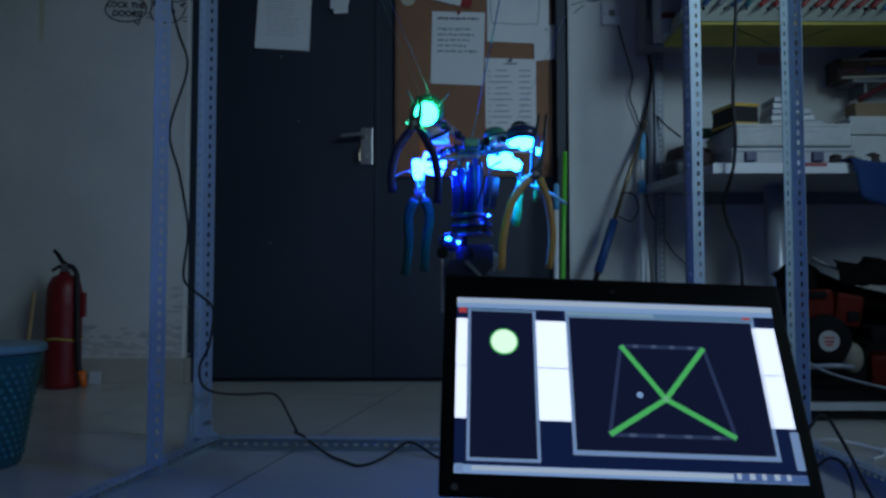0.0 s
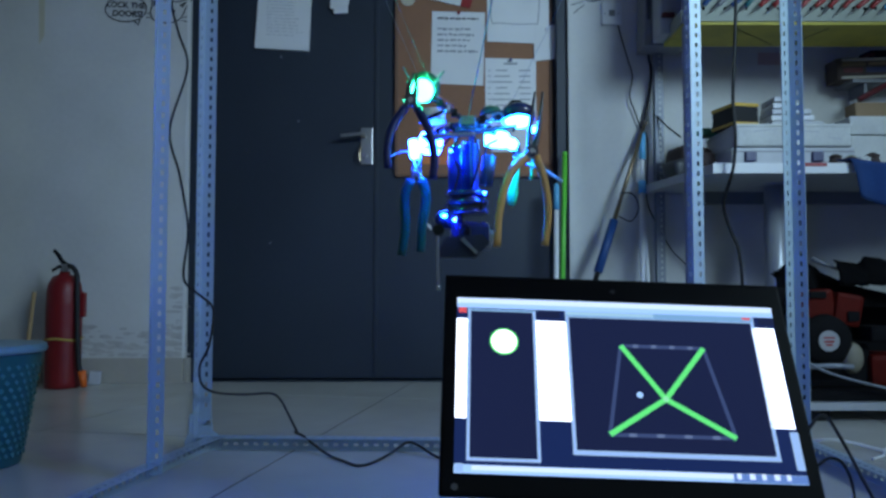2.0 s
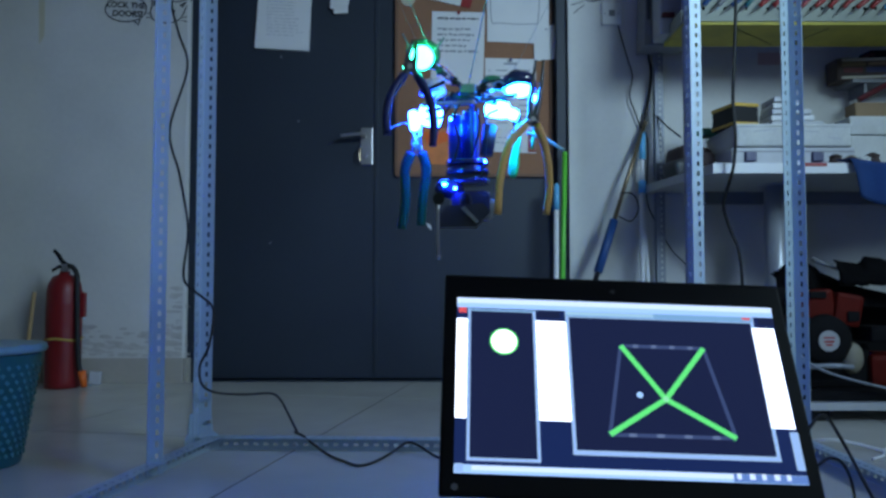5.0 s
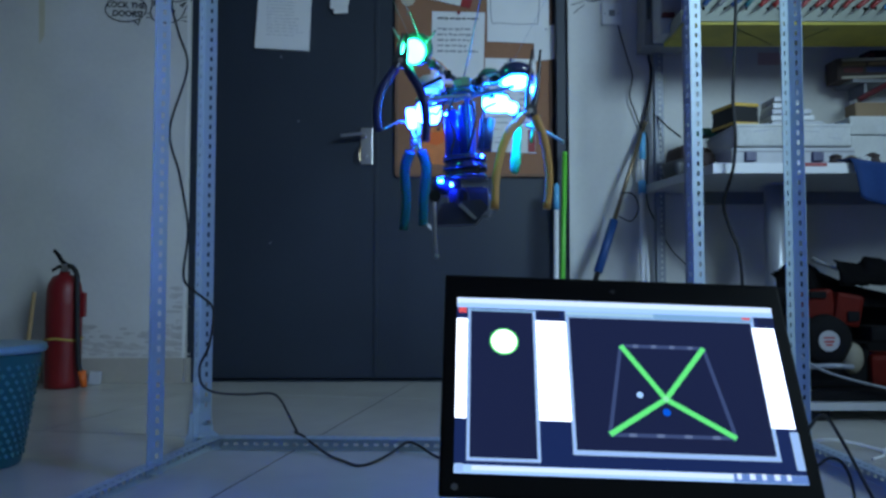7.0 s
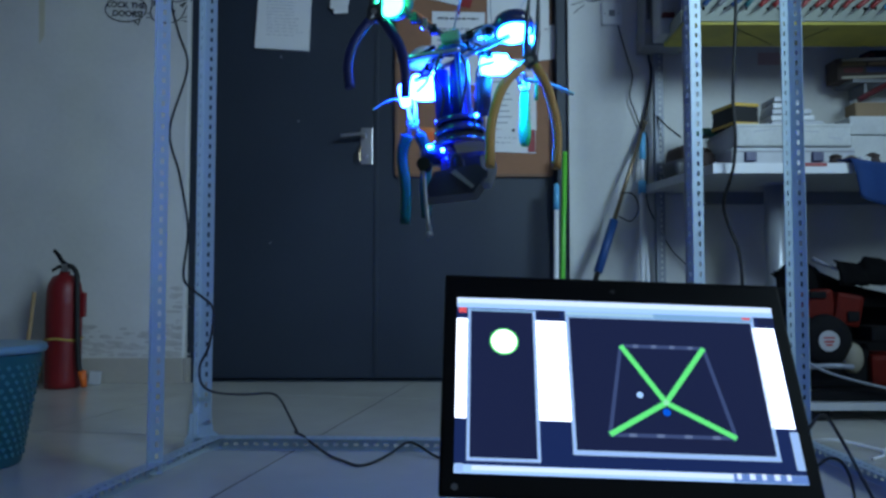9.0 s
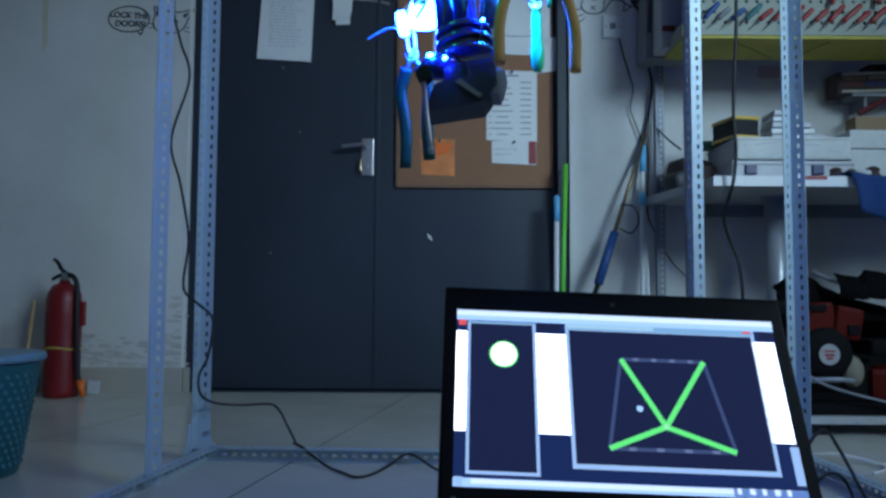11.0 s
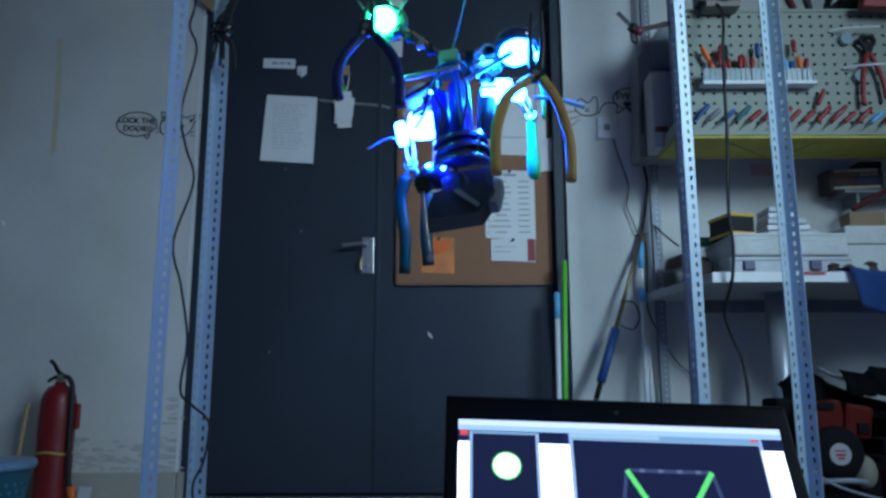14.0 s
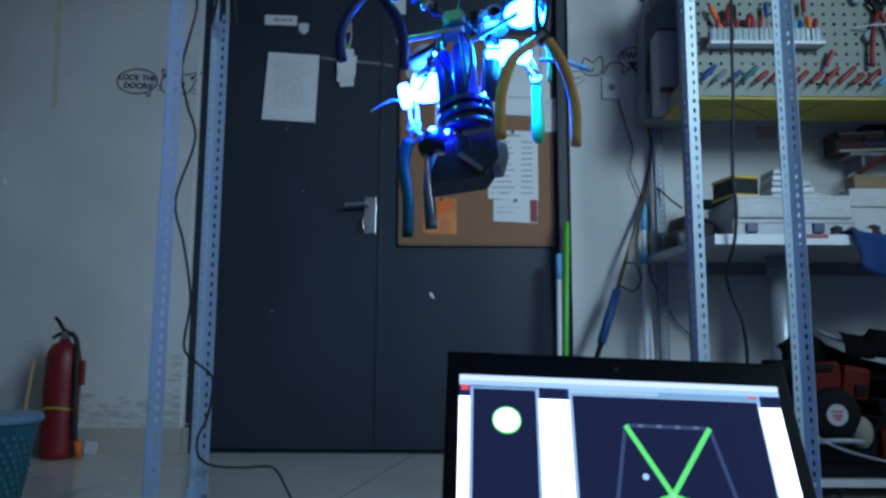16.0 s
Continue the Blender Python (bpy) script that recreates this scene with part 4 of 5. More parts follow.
n6 = sheet("photo_print", "orange red photo print on the cork board", "photo", [(-0.105, 1.112), (0.048, 1.106), (0.048, 0.943), (-0.100, 0.949)], "photo", NOTES, CY)
part("pale_shape", bm_flat([(-0.09, 1.09), (0.035, 1.09), (0.02, 1.05), (-0.03, 1.03), (-0.07, 1.04)], 0.0005, None, CY - 0.002), "orange", n6)
n7 = sheet("note", "slanted pale note with a red seal on the cork board", "paper", [(-0.10, 1.76), (0.13, 1.70), (0.115, 1.645), (-0.12, 1.70)], "paper", NOTES, CY - 0.005)
part("red_seal", bm_box((0.046, 0.0006, 0.05), (0.104, CY - 0.0065, 1.672), turn=pose(0, 0, 0, 0, 14, 0)), "redplastic", n7)
solid("round_badge", bm_cyl(0.032, 0.032, 0.004, (-0.156, CY - 0.002, 1.688), 28, pose(0, 0, 0, 90)), "cream", "round cream badge on the cork board", "badge")
for x, z, c in ((0.07, 1.622, "redplastic"), (0.30, 1.41, "bluegrip"), (0.31, 1.095, "darkgrey"), (0.46, 1.55, "white"), (-0.02, 1.10, "darkgrey"), (-0.14, 1.79, "green"), (-0.10, 1.79, "redplastic"), (-0.06, 1.795, "bluegrip")):
    solid("push_pin", bm_lathe([(0.006, 0.0), (0.004, 0.004), (0.004, 0.009), (0.0065, 0.012), (0.005, 0.014)], 12), c, "small coloured push pin in the cork board", "push pin", "pins", at=pose(x, CY - 0.003, z, 90))

# ---- decals and stains on the plaster ----
def writing_mesh(text, size, name, parent, at, material="darkink"):
    c = bpy.data.curves.new(name, "FONT")
    c.body, c.size, c.align_x, c.align_y, c.extrude = text, size, "CENTER", "CENTER", 0.0003
    c.offset = 0.0012
    tmp = new("text_source", c)
    me = bpy.data.meshes.new_from_object(tmp.evaluated_get(bpy.context.evaluated_depsgraph_get()))
    bpy.data.objects.remove(tmp)
    me.materials.clear()
    me.materials.append(M[material])
    ob = new(name, me)
    ob.parent, ob.matrix_basis = parent, at
    return ob


DY = WALL - 0.0015


def stroke(parent, pts, r=0.0028, name="outline"):
    return part(name, bm_tube([(x, DY, z) for x, z in pts], r, 6, 5, None, None, 0.35), "darkink", parent)


def oval(cx, cz, a, b, n=20, start=0, stop=360):
    return [(cx + a * math.cos(radians(start + (stop - start) * k / n)), cz + b * math.sin(radians(start + (stop - start) * k / n))) for k in range(n + 1)]


bubble = thing("wall_decal", "black speech bubble decal lettered LOCK THE DOORS!", "decal")
stroke(bubble, oval(-1.382, 1.618, 0.090, 0.057))
stroke(bubble, [(-1.345, 1.567), (-1.328, 1.548), (-1.320, 1.575)])
writing_mesh("LOCK THE", 0.035, "lettering", bubble, pose(-1.382, DY, 1.634, 90, 3, 0))
writing_mesh("DOORS!", 0.036, "lettering", bubble, pose(-1.375, DY, 1.596, 90, 2, 0))
cat = thing("wall_decal", "black line decal of a cat's face", "decal")
stroke(cat, [(-1.268, 1.575), (-1.276, 1.605), (-1.268, 1.64), (-1.272, 1.676), (-1.235, 1.654), (-1.19, 1.656), (-1.165, 1.648)])
stroke(cat, [(-1.165, 1.648), (-1.145, 1.652), (-1.098, 1.662), (-1.122, 1.622), (-1.130, 1.598)])
stroke(cat, [(-1.130, 1.600), (-1.150, 1.570), (-1.190, 1.556), (-1.240, 1.560), (-1.268, 1.575)])
part("ear", bm_flat([(-1.262, 1.628), (-1.262, 1.660), (-1.242, 1.645)], 0.0008, None, DY - 0.0008), "darkink", cat)
part("ear", bm_flat([(-1.148, 1.636), (-1.115, 1.652), (-1.136, 1.622)], 0.0008, None, DY - 0.0008), "darkink", cat)
for x, z in ((-1.222, 1.612), (-1.172, 1.608)):
    part("eye", bm_cyl(0.006, 0.006, 0.001, (x, DY, z), 12, pose(0, 0, 0, 90)), "darkink", cat)
for a, b in (((-1.292, 1.598), (-1.27, 1.596)), ((-1.294, 1.578), (-1.27, 1.583)), ((-1.135, 1.578), (-1.108, 1.585)), ((-1.138, 1.566), (-1.112, 1.56)), ((-1.215, 1.588), (-1.195, 1.583)), ((-1.22, 1.57), (-1.19, 1.566))):
    stroke(cat, [a, mixed(a, b, 0.5), b], 0.002, "whisker")
switch_decal = thing("wall_decal", "black speech bubble decal, partly hidden", "decal")
stroke(switch_decal, oval(0.845, 1.735, 0.075, 0.050))
stroke(switch_decal, [(0.79, 1.70), (0.785, 1.665), (0.82, 1.690)])
writing_mesh("SWIT", 0.046, "lettering", switch_decal, pose(0.835, DY, 1.745, 90, 4, 0))
part("writing", bm_box((0.07, 0.0006, 0.018), (0.85, DY - 0.0005, 1.710)), "darkink", switch_decal)
cat2 = thing("wall_decal", "black line decal of a cat beside the switch", "decal")
stroke(cat2, [(0.60, 1.70), (0.62, 1.735), (0.655, 1.715), (0.69, 1.745), (0.70, 1.70), (0.685, 1.66), (0.63, 1.655), (0.60, 1.68), (0.60, 1.70)])
stroke(cat2, [(0.70, 1.66), (0.72, 1.70), (0.745, 1.715), (0.79, 1.71)])
for a, b in (((0.56, 1.67), (0.60, 1.675)), ((0.56, 1.635), (0.61, 1.65)), ((0.57, 1.60), (0.615, 1.635)), ((0.64, 1.69), (0.66, 1.67)), ((0.66, 1.69), (0.64, 1.67))):
    stroke(cat2, [a, mixed(a, b, 0.5), b], 0.002, "whisker")
bm = bmesh.new()
rnd = random.Random(21)
for k in range(150):
    u = rnd.random()
    x, z = -1.64 + 0.53 * rnd.random(), 0.115 + 0.13 * rnd.random() ** 1.3
    if k % 9 == 0:
        x, z = -1.135 + rnd.uniform(-0.02, 0.012), rnd.uniform(0.12, 0.50)
    s = rnd.uniform(0.006, 0.022)
    bm_flat([(x + s * rnd.uniform(0.8, 2.2) * math.cos(a), z + 0.40 * s * rnd.uniform(0.6, 1.4) * math.sin(a)) for a in [m * math.pi / 4 for m in range(8)]], 0.0012, bm, WALL - 0.0014 - 0.0004 * u)
tagged(solid("plaster_flakes", bm, "dirty", "flaking damp plaster low on the wall", "flaking plaster", kind="stuff"))
bm = bmesh.new()
rnd = random.Random(5)
edge = [(0.107 + 0.19 * k, rnd.uniform(0.006, 0.014)) for k in range(13)]
bm_flat([(-1.1012, z) for z, _ in edge] + [(-1.1012 - w, z) for z, w in edge[::-1]], 0.003, bm, WALL - 0.0035)
solid("trim", bm, "paper", "pale ragged plaster bead along the door opening", "trim", kind="structure")
solid("old_tape_mark", bm_flat([(-1.778, 2.03), (-1.752, 2.03), (-1.738, 1.80), (-1.735, 1.50), (-1.757, 1.46), (-1.765, 1.75)], 0.0006, None, WALL - 0.0012), "stain", "yellowed strip of old tape on the wall", "stain")
solid("wall_plug", bm_cyl(0.018, 0.014, 0.012, (-1.945, WALL - 0.006, 1.157), 16, pose(0, 0, 0, 90)), "white", "small white plug on the wall", "wall plug")
box = thing("wall_socket", "white wall switch plate on the plaster", "socket")
part("plate", bm_box((0.086, 0.014, 0.100), (0.733, WALL - 0.008, 1.592), bevel=0.004), "white", box)
part("rocker", bm_box((0.026, 0.006, 0.026), (0.733, WALL - 0.017, 1.594), bevel=0.002), "grey", box)
for x in (0.703, 0.763):
    part("screw", bm_cyl(0.003, 0.003, 0.003, (x, WALL - 0.0155, 1.592), 8, pose(0, 0, 0, 90)), "grey", box)


def cable(label, pts, r=0.004, material="rubber", name="cable"):
    return solid(name, bm_tube(pts, r, 8, 7), material, label, "cable", "loose cables", smooth=True)


cable("thin black cable hanging down the wall from the switch", [(0.760, WALL - 0.008, 1.545), (0.773, WALL - 0.02, 1.478), (0.800, WALL - 0.02, 1.384), (0.817, WALL - 0.02, 1.313), (0.804, WALL - 0.02, 1.23), (0.825, WALL - 0.02, 1.165), (0.853, WALL - 0.02, 1.087), (0.873, WALL - 0.02, 1.064), (0.880, WALL - 0.02, 0.979), (0.874, WALL - 0.02, 0.86), (0.876, WALL - 0.02, 0.763), (0.916, WALL - 0.02, 0.671), (0.976, WALL - 0.02, 0.564), (1.039, WALL - 0.02, 0.495), (1.07, WALL - 0.02, 0.40)], 0.003)
cable("black cable hanging beside the shelf", [(0.820, WALL - 0.02, 1.70), (0.853, WALL - 0.02, 1.651), (0.886, WALL - 0.02, 1.556), (0.907, WALL - 0.02, 1.517), (0.888, WALL - 0.02, 1.415), (0.899, WALL - 0.02, 1.329), (0.884, WALL - 0.02, 1.212), (0.864, WALL - 0.02, 1.111), (0.855, WALL - 0.02, 1.06)], 0.006)
cable("dark thin stick of cable by the bench corner", [(0.905, 3.2, 1.13), (0.94, 3.15, 1.07), (0.975, 3.1, 1.02)], 0.004)

# ---- extinguisher ----
ext = thing("fire_extinguisher", "red fire extinguisher with black hose on the floor", "extinguisher", (-1.540, 3.11, 0))
part("cylinder", bm_lathe([(0.060, 0.0), (0.067, 0.006), (0.068, 0.03), (0.067, 0.385), (0.061, 0.42), (0.045, 0.448), (0.022, 0.458), (0.020, 0.470)], 40), "red", ext, "red painted bottle", None, True)
part("valve", bm_lathe([(0.020, 0.462), (0.020, 0.480), (0.014, 0.484), (0.014, 0.500)], 20), "steel", ext, "", None, True)
part("gauge", bm_cyl(0.014, 0.014, 0.012, (0.012, -0.022, 0.482), 16, pose(0, 0, 0, 90)), "steel", ext)
part("handle", bm_tube([(0.012, 0, 0.492), (-0.010, -0.004, 0.510), (-0.028, -0.006, 0.540), (-0.046, -0.006, 0.556)], 0.010, 8, 5, None, 0.007, 0.6), "black", ext, "black lever", None, True)
part("handle", bm_tube([(0.008, 0, 0.486), (-0.020, -0.004, 0.490), (-0.050, -0.006, 0.472)], 0.008, 8, 5, None, 0.006, 0.6), "black", ext, "black lever", None, True)
part("hose", bm_tube([(0.010, -0.012, 0.486), (0.040, -0.025, 0.488), (0.066, -0.035, 0.45), (0.074, -0.045, 0.36), (0.078, -0.045, 0.22), (0.086, -0.045, 0.10), (0.096, -0.045, 0.062)], 0.010, 10, 6), "rubber", ext, "black rubber hose", None, True)
part("nozzle", bm_cyl(0.011, 0.016, 0.066, (0.104, -0.045, 0.040), 16, pose(0, 0, 0, 0, -10, 0)), "orange", ext, "orange nozzle", None, True)
part("strap", bm_tube([(0.0705 * math.cos(a), 0.0705 * math.sin(a), 0.196 + 0.004 * math.sin(3 * a)) for a in [2 * math.pi * k / 28 for k in range(29)]] + [(0.082, -0.02, 0.20)], 0.0055, 6, 1, None, None, 0.4), "strap", ext, "yellow strap")
part("bracket", bm_box((0.014, 0.03, 0.10), (0.073, 0.012, 0.335), bevel=0.005), "red", ext, "red wall bracket lug")
part("label_panel", bm_lathe([(0.0685, 0.24), (0.0685, 0.34)], 40), "red", ext)
solid("white_scrap", bm_box((0.050, 0.030, 0.056), (-1.452, 3.205, 0.0285), bevel=0.006, turn=pose(0, 0, 0, 0, 6, 18)), "whitefrost", "crumpled white scrap on the floor by the skirting", "scrap")

# ---- waste bin ----
bin_ = thing("waste_bin", "teal plastic mesh waste bin, nearly full", "bin", (-1.078, 1.755, 0))
part("wall", bm_lathe([(0.102, 0.0), (0.106, 0.004), (0.144, 0.250), (0.146, 0.262), (0.140, 0.262), (0.138, 0.250), (0.098, 0.012), (0.001, 0.010)], 48), "teal", bin_, "teal pierced side", None, True)
part("rim", bm_lathe([(0.140, 0.256), (0.152, 0.256), (0.156, 0.264), (0.152, 0.275), (0.140, 0.274)], 48), "tealrim", bin_, "pale blue rim", None, True)
bm = bmesh.new()
for row in range(13):
    z = 0.028 + 0.0165 * row
    r = 0.1065 + (0.144 - 0.1065) * z / 0.25
    for k in range(38):
        a = 2 * math.pi * (k + 0.5 * (row % 2)) / 38
        bm_box((0.010, 0.002, 0.009), (r * math.cos(a), r * math.sin(a), z), turn=pose(0, 0, 0, 0, 0, math.degrees(a) + 90) @ pose(0, 0, 0, -8, 45, 0), bm=bm)
tagged(part("side_lattice", bm, "lattice", bin_, "pale pierced lattice"), kind="stuff")
rnd = random.Random(4)
for k in range(16):
    a, r = rnd.uniform(0, 6.28), rnd.uniform(0.02, 0.10)
    solid("waste_scrap", bm_box((rnd.uniform(0.03, 0.06), rnd.uniform(0.03, 0.05), rnd.uniform(0.02, 0.035)), bevel=0.006), rnd.choice(["redplastic", "card", "orange", "paper", "black", "wood"]),
          "crumpled scrap of waste in the bin", "scrap", "waste in the bin", at=pose(-1.078 + r * math.cos(a), 1.755 + r * math.sin(a), 0.262 + rnd.uniform(0, 0.035), rnd.uniform(0, 50), rnd.uniform(0, 50), rnd.uniform(0, 180)))
solid("bamboo_stick", bm_tube([(-1.64, 3.0, 0.0), (-1.638, 3.03, 0.20), (-1.636, 3.06, 0.385)], 0.008, 8, 2), "wood", "short pale bamboo stick leaning by the extinguisher", "stick")
solid("dark_bottle", bm_lathe([(0.05, 0), (0.052, 0.01), (0.052, 0.28), (0.03, 0.34), (0.018, 0.36), (0.018, 0.40)], 24), "darkgrey", "dark bottle standing by the wall", "bottle", at=pose(-1.85, 3.08, 0), smooth=True)

# ---- cables about the cage ----
hang = [(-0.652, 1.43), (-0.663, 1.366), (-0.641, 1.295), (-0.671, 1.133), (-0.653, 1.036), (-0.628, 0.944), (-0.669, 0.79), (-0.643, 0.679), (-0.620, 0.547), (-0.629, 0.431), (-0.600, 0.395), (-0.560, 0.361)]
cable("black cable hanging in bends beside the cage post", [(-0.60, 1.85, 2.2), (-0.64, 1.85, 1.6)] + [(x, 1.85, z) for x, z in hang] + [(-0.556, 1.85, 0.32), (-0.566, 1.85, 0.26), (-0.586, 1.85, 0.215), (-0.583, 1.86, 0.17), (-0.56, 1.90, 0.145), (-0.50, 1.94, 0.135), (-0.44, 1.96, 0.135), (-0.415, 1.96, 0.12), (-0.395, 1.96, 0.085), (-0.37, 1.945, 0.045), (-0.365, 1.93, 0.040)], 0.0032)
cable("black cable lying over the beam and the tiles", [(-0.372, 1.935, 0.042), (-0.345, 1.895, 0.041), (-0.315, 1.87, 0.026), (-0.270, 1.835, 0.006), (-0.230, 1.782, 0.005), (-0.193, 1.737, 0.005), (-0.161, 1.765, 0.005), (-0.124, 1.83, 0.012), (-0.088, 1.865, 0.030), (-0.058, 1.85, 0.026), (-0.012, 1.815, 0.006), (0.06, 1.74, 0.005), (0.12, 1.62, 0.005), (0.25, 1.45, 0.005)], 0.0032)
bundle = thing("wire_bundle", "tangle of black wires tied to the cage post", "cable")
for k in range(9):
    rnd = random.Random(40 + k)
    o = lambda s: rnd.uniform(-s, s)
    part("strand", bm_tube([(-0.545 + o(0.012), 1.878 + o(0.006), 1.50), (-0.562 + o(0.01), 1.872 + o(0.01), 1.43), (-0.578 + o(0.016), 1.868 + o(0.01), 1.39), (-0.586 + o(0.014), 1.866 + o(0.01), 1.355), (-0.580 + (k % 3 - 1) * 0.020 + o(0.006), 1.868, 1.325), (-0.578 + (k % 3 - 1) * 0.028 + o(0.008), 1.870, 1.275 + o(0.02))], 0.0042, 6, 4), "rubber", bundle)
for z in (1.375, 1.352):
    part("tie", bm_tube([(-0.585 + 0.030 * math.cos(a), 1.868 + 0.020 * math.sin(a), z) for a in [k * math.pi / 6 for k in range(13)]], 0.003, 6, 1), "black", bundle)
solid("wooden_offcut", bm_flat([(-1.16, 2.30), (-1.03, 2.30), (-1.036, 2.205), (-1.068, 2.158), (-1.12, 2.203)], 0.03, None, 3.235), "card", "brown cardboard corner hung beside the door frame", "cardboard")
cable("white cable curling on the floor by the cage", [(0.93, 1.99, 0.006), (0.98, 1.95, 0.02), (1.03, 1.93, 0.015), (1.09, 1.88, 0.005), (1.20, 1.86, 0.005), (1.4, 1.90, 0.005)], 0.004, "white")
cable("thin white cable on the floor", [(1.00, 1.80, 0.005), (1.05, 1.84, 0.005), (1.12, 1.93, 0.005), (1.3, 1.98, 0.005)], 0.003, "white")
cable("black cable running behind the laptop", [(0.35, 0.82, 0.22), (0.43, 0.95, 0.20), (0.50, 1.02, 0.235), (0.545, 1.06, 0.20), (0.57, 1.02, 0.12), (0.60, 0.99, 0.05), (0.64, 0.96, 0.005)], 0.0024)
cable("thin black cable looping beside the laptop", [(0.36, 0.80, 0.19), (0.44, 0.88, 0.21), (0.475, 0.90, 0.18), (0.478, 0.90, 0.10), (0.46, 0.90, 0.03), (0.44, 0.92, 0.005)], 0.0018)

# ---- brooms by the door ----
def pole(name, label, a, b, pieces, r=0.011):
    """A pole from foot a to top b; pieces: (from, to, material, radius factor)."""
    a, b = Vector(a), Vector(b)
    ob = thing(name, label, "broom", group="poles by the door")
    for p, q, m, f in pieces:
        part("tube", bm_tube([tuple(a.lerp(b, p)), tuple(a.lerp(b, (p + q) / 2)), tuple(a.lerp(b, q))], r * f, 12, 1), m, ob, "", None, True)
    part("end_cap", bm_ball(r * 1.1, b, seg=10), pieces[-1][2], ob)
    return ob


b1 = pole("broom", "broom with a bright green handle beside the door", (0.492, 3.20, 0.10), (0.521, 3.235, 0.975), [(0, 1, "green", 1.0)])
part("brush", bm_box((0.20, 0.05, 0.10), (0.49, 3.20, 0.05), bevel=0.008), "green", b1)
b2 = pole("broom", "mop with a white and blue handle beside the door", (0.468, 3.17, 0.10), (0.481, 3.22, 0.835), [(0, 0.86, "white", 1.0), (0.86, 1.0, "skygrip", 1.15)])
part("mop_head", bm_box((0.10, 0.08, 0.10), (0.466, 3.165, 0.05), bevel=0.02), "grey", b2)
b3 = pole("telescopic_pole", "bronze telescopic pole with a blue grip leaning on the wall", (0.462, 3.02, 0.0), (0.866, 3.24, 1.11), [(0, 0.36, "brass", 0.9), (0.36, 0.42, "black", 1.0), (0.42, 0.615, "bluegrip", 1.7), (0.615, 1.0, "brass", 0.8)])
b4 = pole("broom", "mop with a white and light blue handle against the wall", (0.812, 3.12, 0.08), (0.852, 3.235, 1.06), [(0, 0.735, "white", 1.05), (0.735, 0.79, "skygrip", 1.5), (0.79, 0.886, "white", 0.85), (0.886, 1.0, "skygrip", 1.25)])
part("mop_head", bm_box((0.12, 0.08, 0.09), (0.798, 3.11, 0.045), bevel=0.02), "skygrip", b4)
b5 = pole("broom", "thin white pole beside the mop", (0.862, 3.14, 0.0), (0.846, 3.225, 0.86), [(0, 1.0, "white", 0.9)])
cable("loop of dark cord on the pole", [(0.74, 3.17, 0.80), (0.79, 3.15, 0.79), (0.81, 3.15, 0.73), (0.78, 3.15, 0.68), (0.73, 3.16, 0.70)], 0.003)

# ---- work bench ----
bench = thing("work_bench", "grey work bench with a pale edge and tube legs", "bench")
bm = bm_flat([(0.946, 2.655), (2.565, 2.655), (2.565, 3.268), (0.850, 3.268)], 0.032)
for v in bm.verts:
    v.co = (v.co.x, v.co.z, 0.806 + v.co.y)
part("worktop", bm, "bench", bench, "grey worktop")
part("edge_strip", bm_box((1.62, 0.004, 0.036), (1.755, 2.652, 0.822)), "white", bench, "pale front edge")
part("apron", bm_box((1.40, 0.03, 0.05), (1.80, 3.20, 0.78)), "grey", bench)
for x, y in ((1.292, 2.95), (2.35, 2.95)):
    leg = part("leg", bm_cyl(0.042, 0.042, 0.80, (x, y, 0.402), 32), "pillar", bench, "round grey tube leg", None, True)
    part("foot", bm_cyl(0.055, 0.055, 0.012, (x, y, 0.006), 32), "pillar", leg)
    part("flange", bm_cyl(0.06, 0.06, 0.006, (x, y, 0.803), 32), "pillar", leg)
part("sticker", bm_box((0.085, 0.002, 0.012), (1.30, 2.648, 0.834)), "redplastic", bench, "red sticker on the edge")
rack = thing("tool_rack", "slotted steel rack carrying a pegboard of tools over the bench", "rack")
for x, y in ((0.902, 2.80), (0.900, 3.20), (2.3, 2.80), (2.3, 3.20)):
    bar("post", 2.3, pose(x, y, 0, 0, 0, 0), rack, material="rackpaint")
shelf = part("shelf", bm_box((1.46, 0.26, 0.014), (1.63, 2.935, 1.392), bevel=0.002), "yellowboard", rack, "yellow shelf board")
for pts in ([(1.46, 1.385), (1.43, 1.3846), (1.41, 1.385)], [(1.10, 1.385), (1.22, 1.385), (1.33, 1.385)]):
    part("crack", bm_tube([(x, 2.84 + 0.10 * k, 1.3842) for k, (x, z) in enumerate(pts)], 0.0022, 6, 4, None, None, 0.4), "black", rack)
part("shelf_lip", bm_box((1.46, 0.006, 0.030), (1.63, 2.802, 1.412)), "peg", rack, "cream front lip")
part("side_panel", bm_box((0.008, 0.24, 0.05), (0.898, 2.93, 1.42)), "peg", rack)


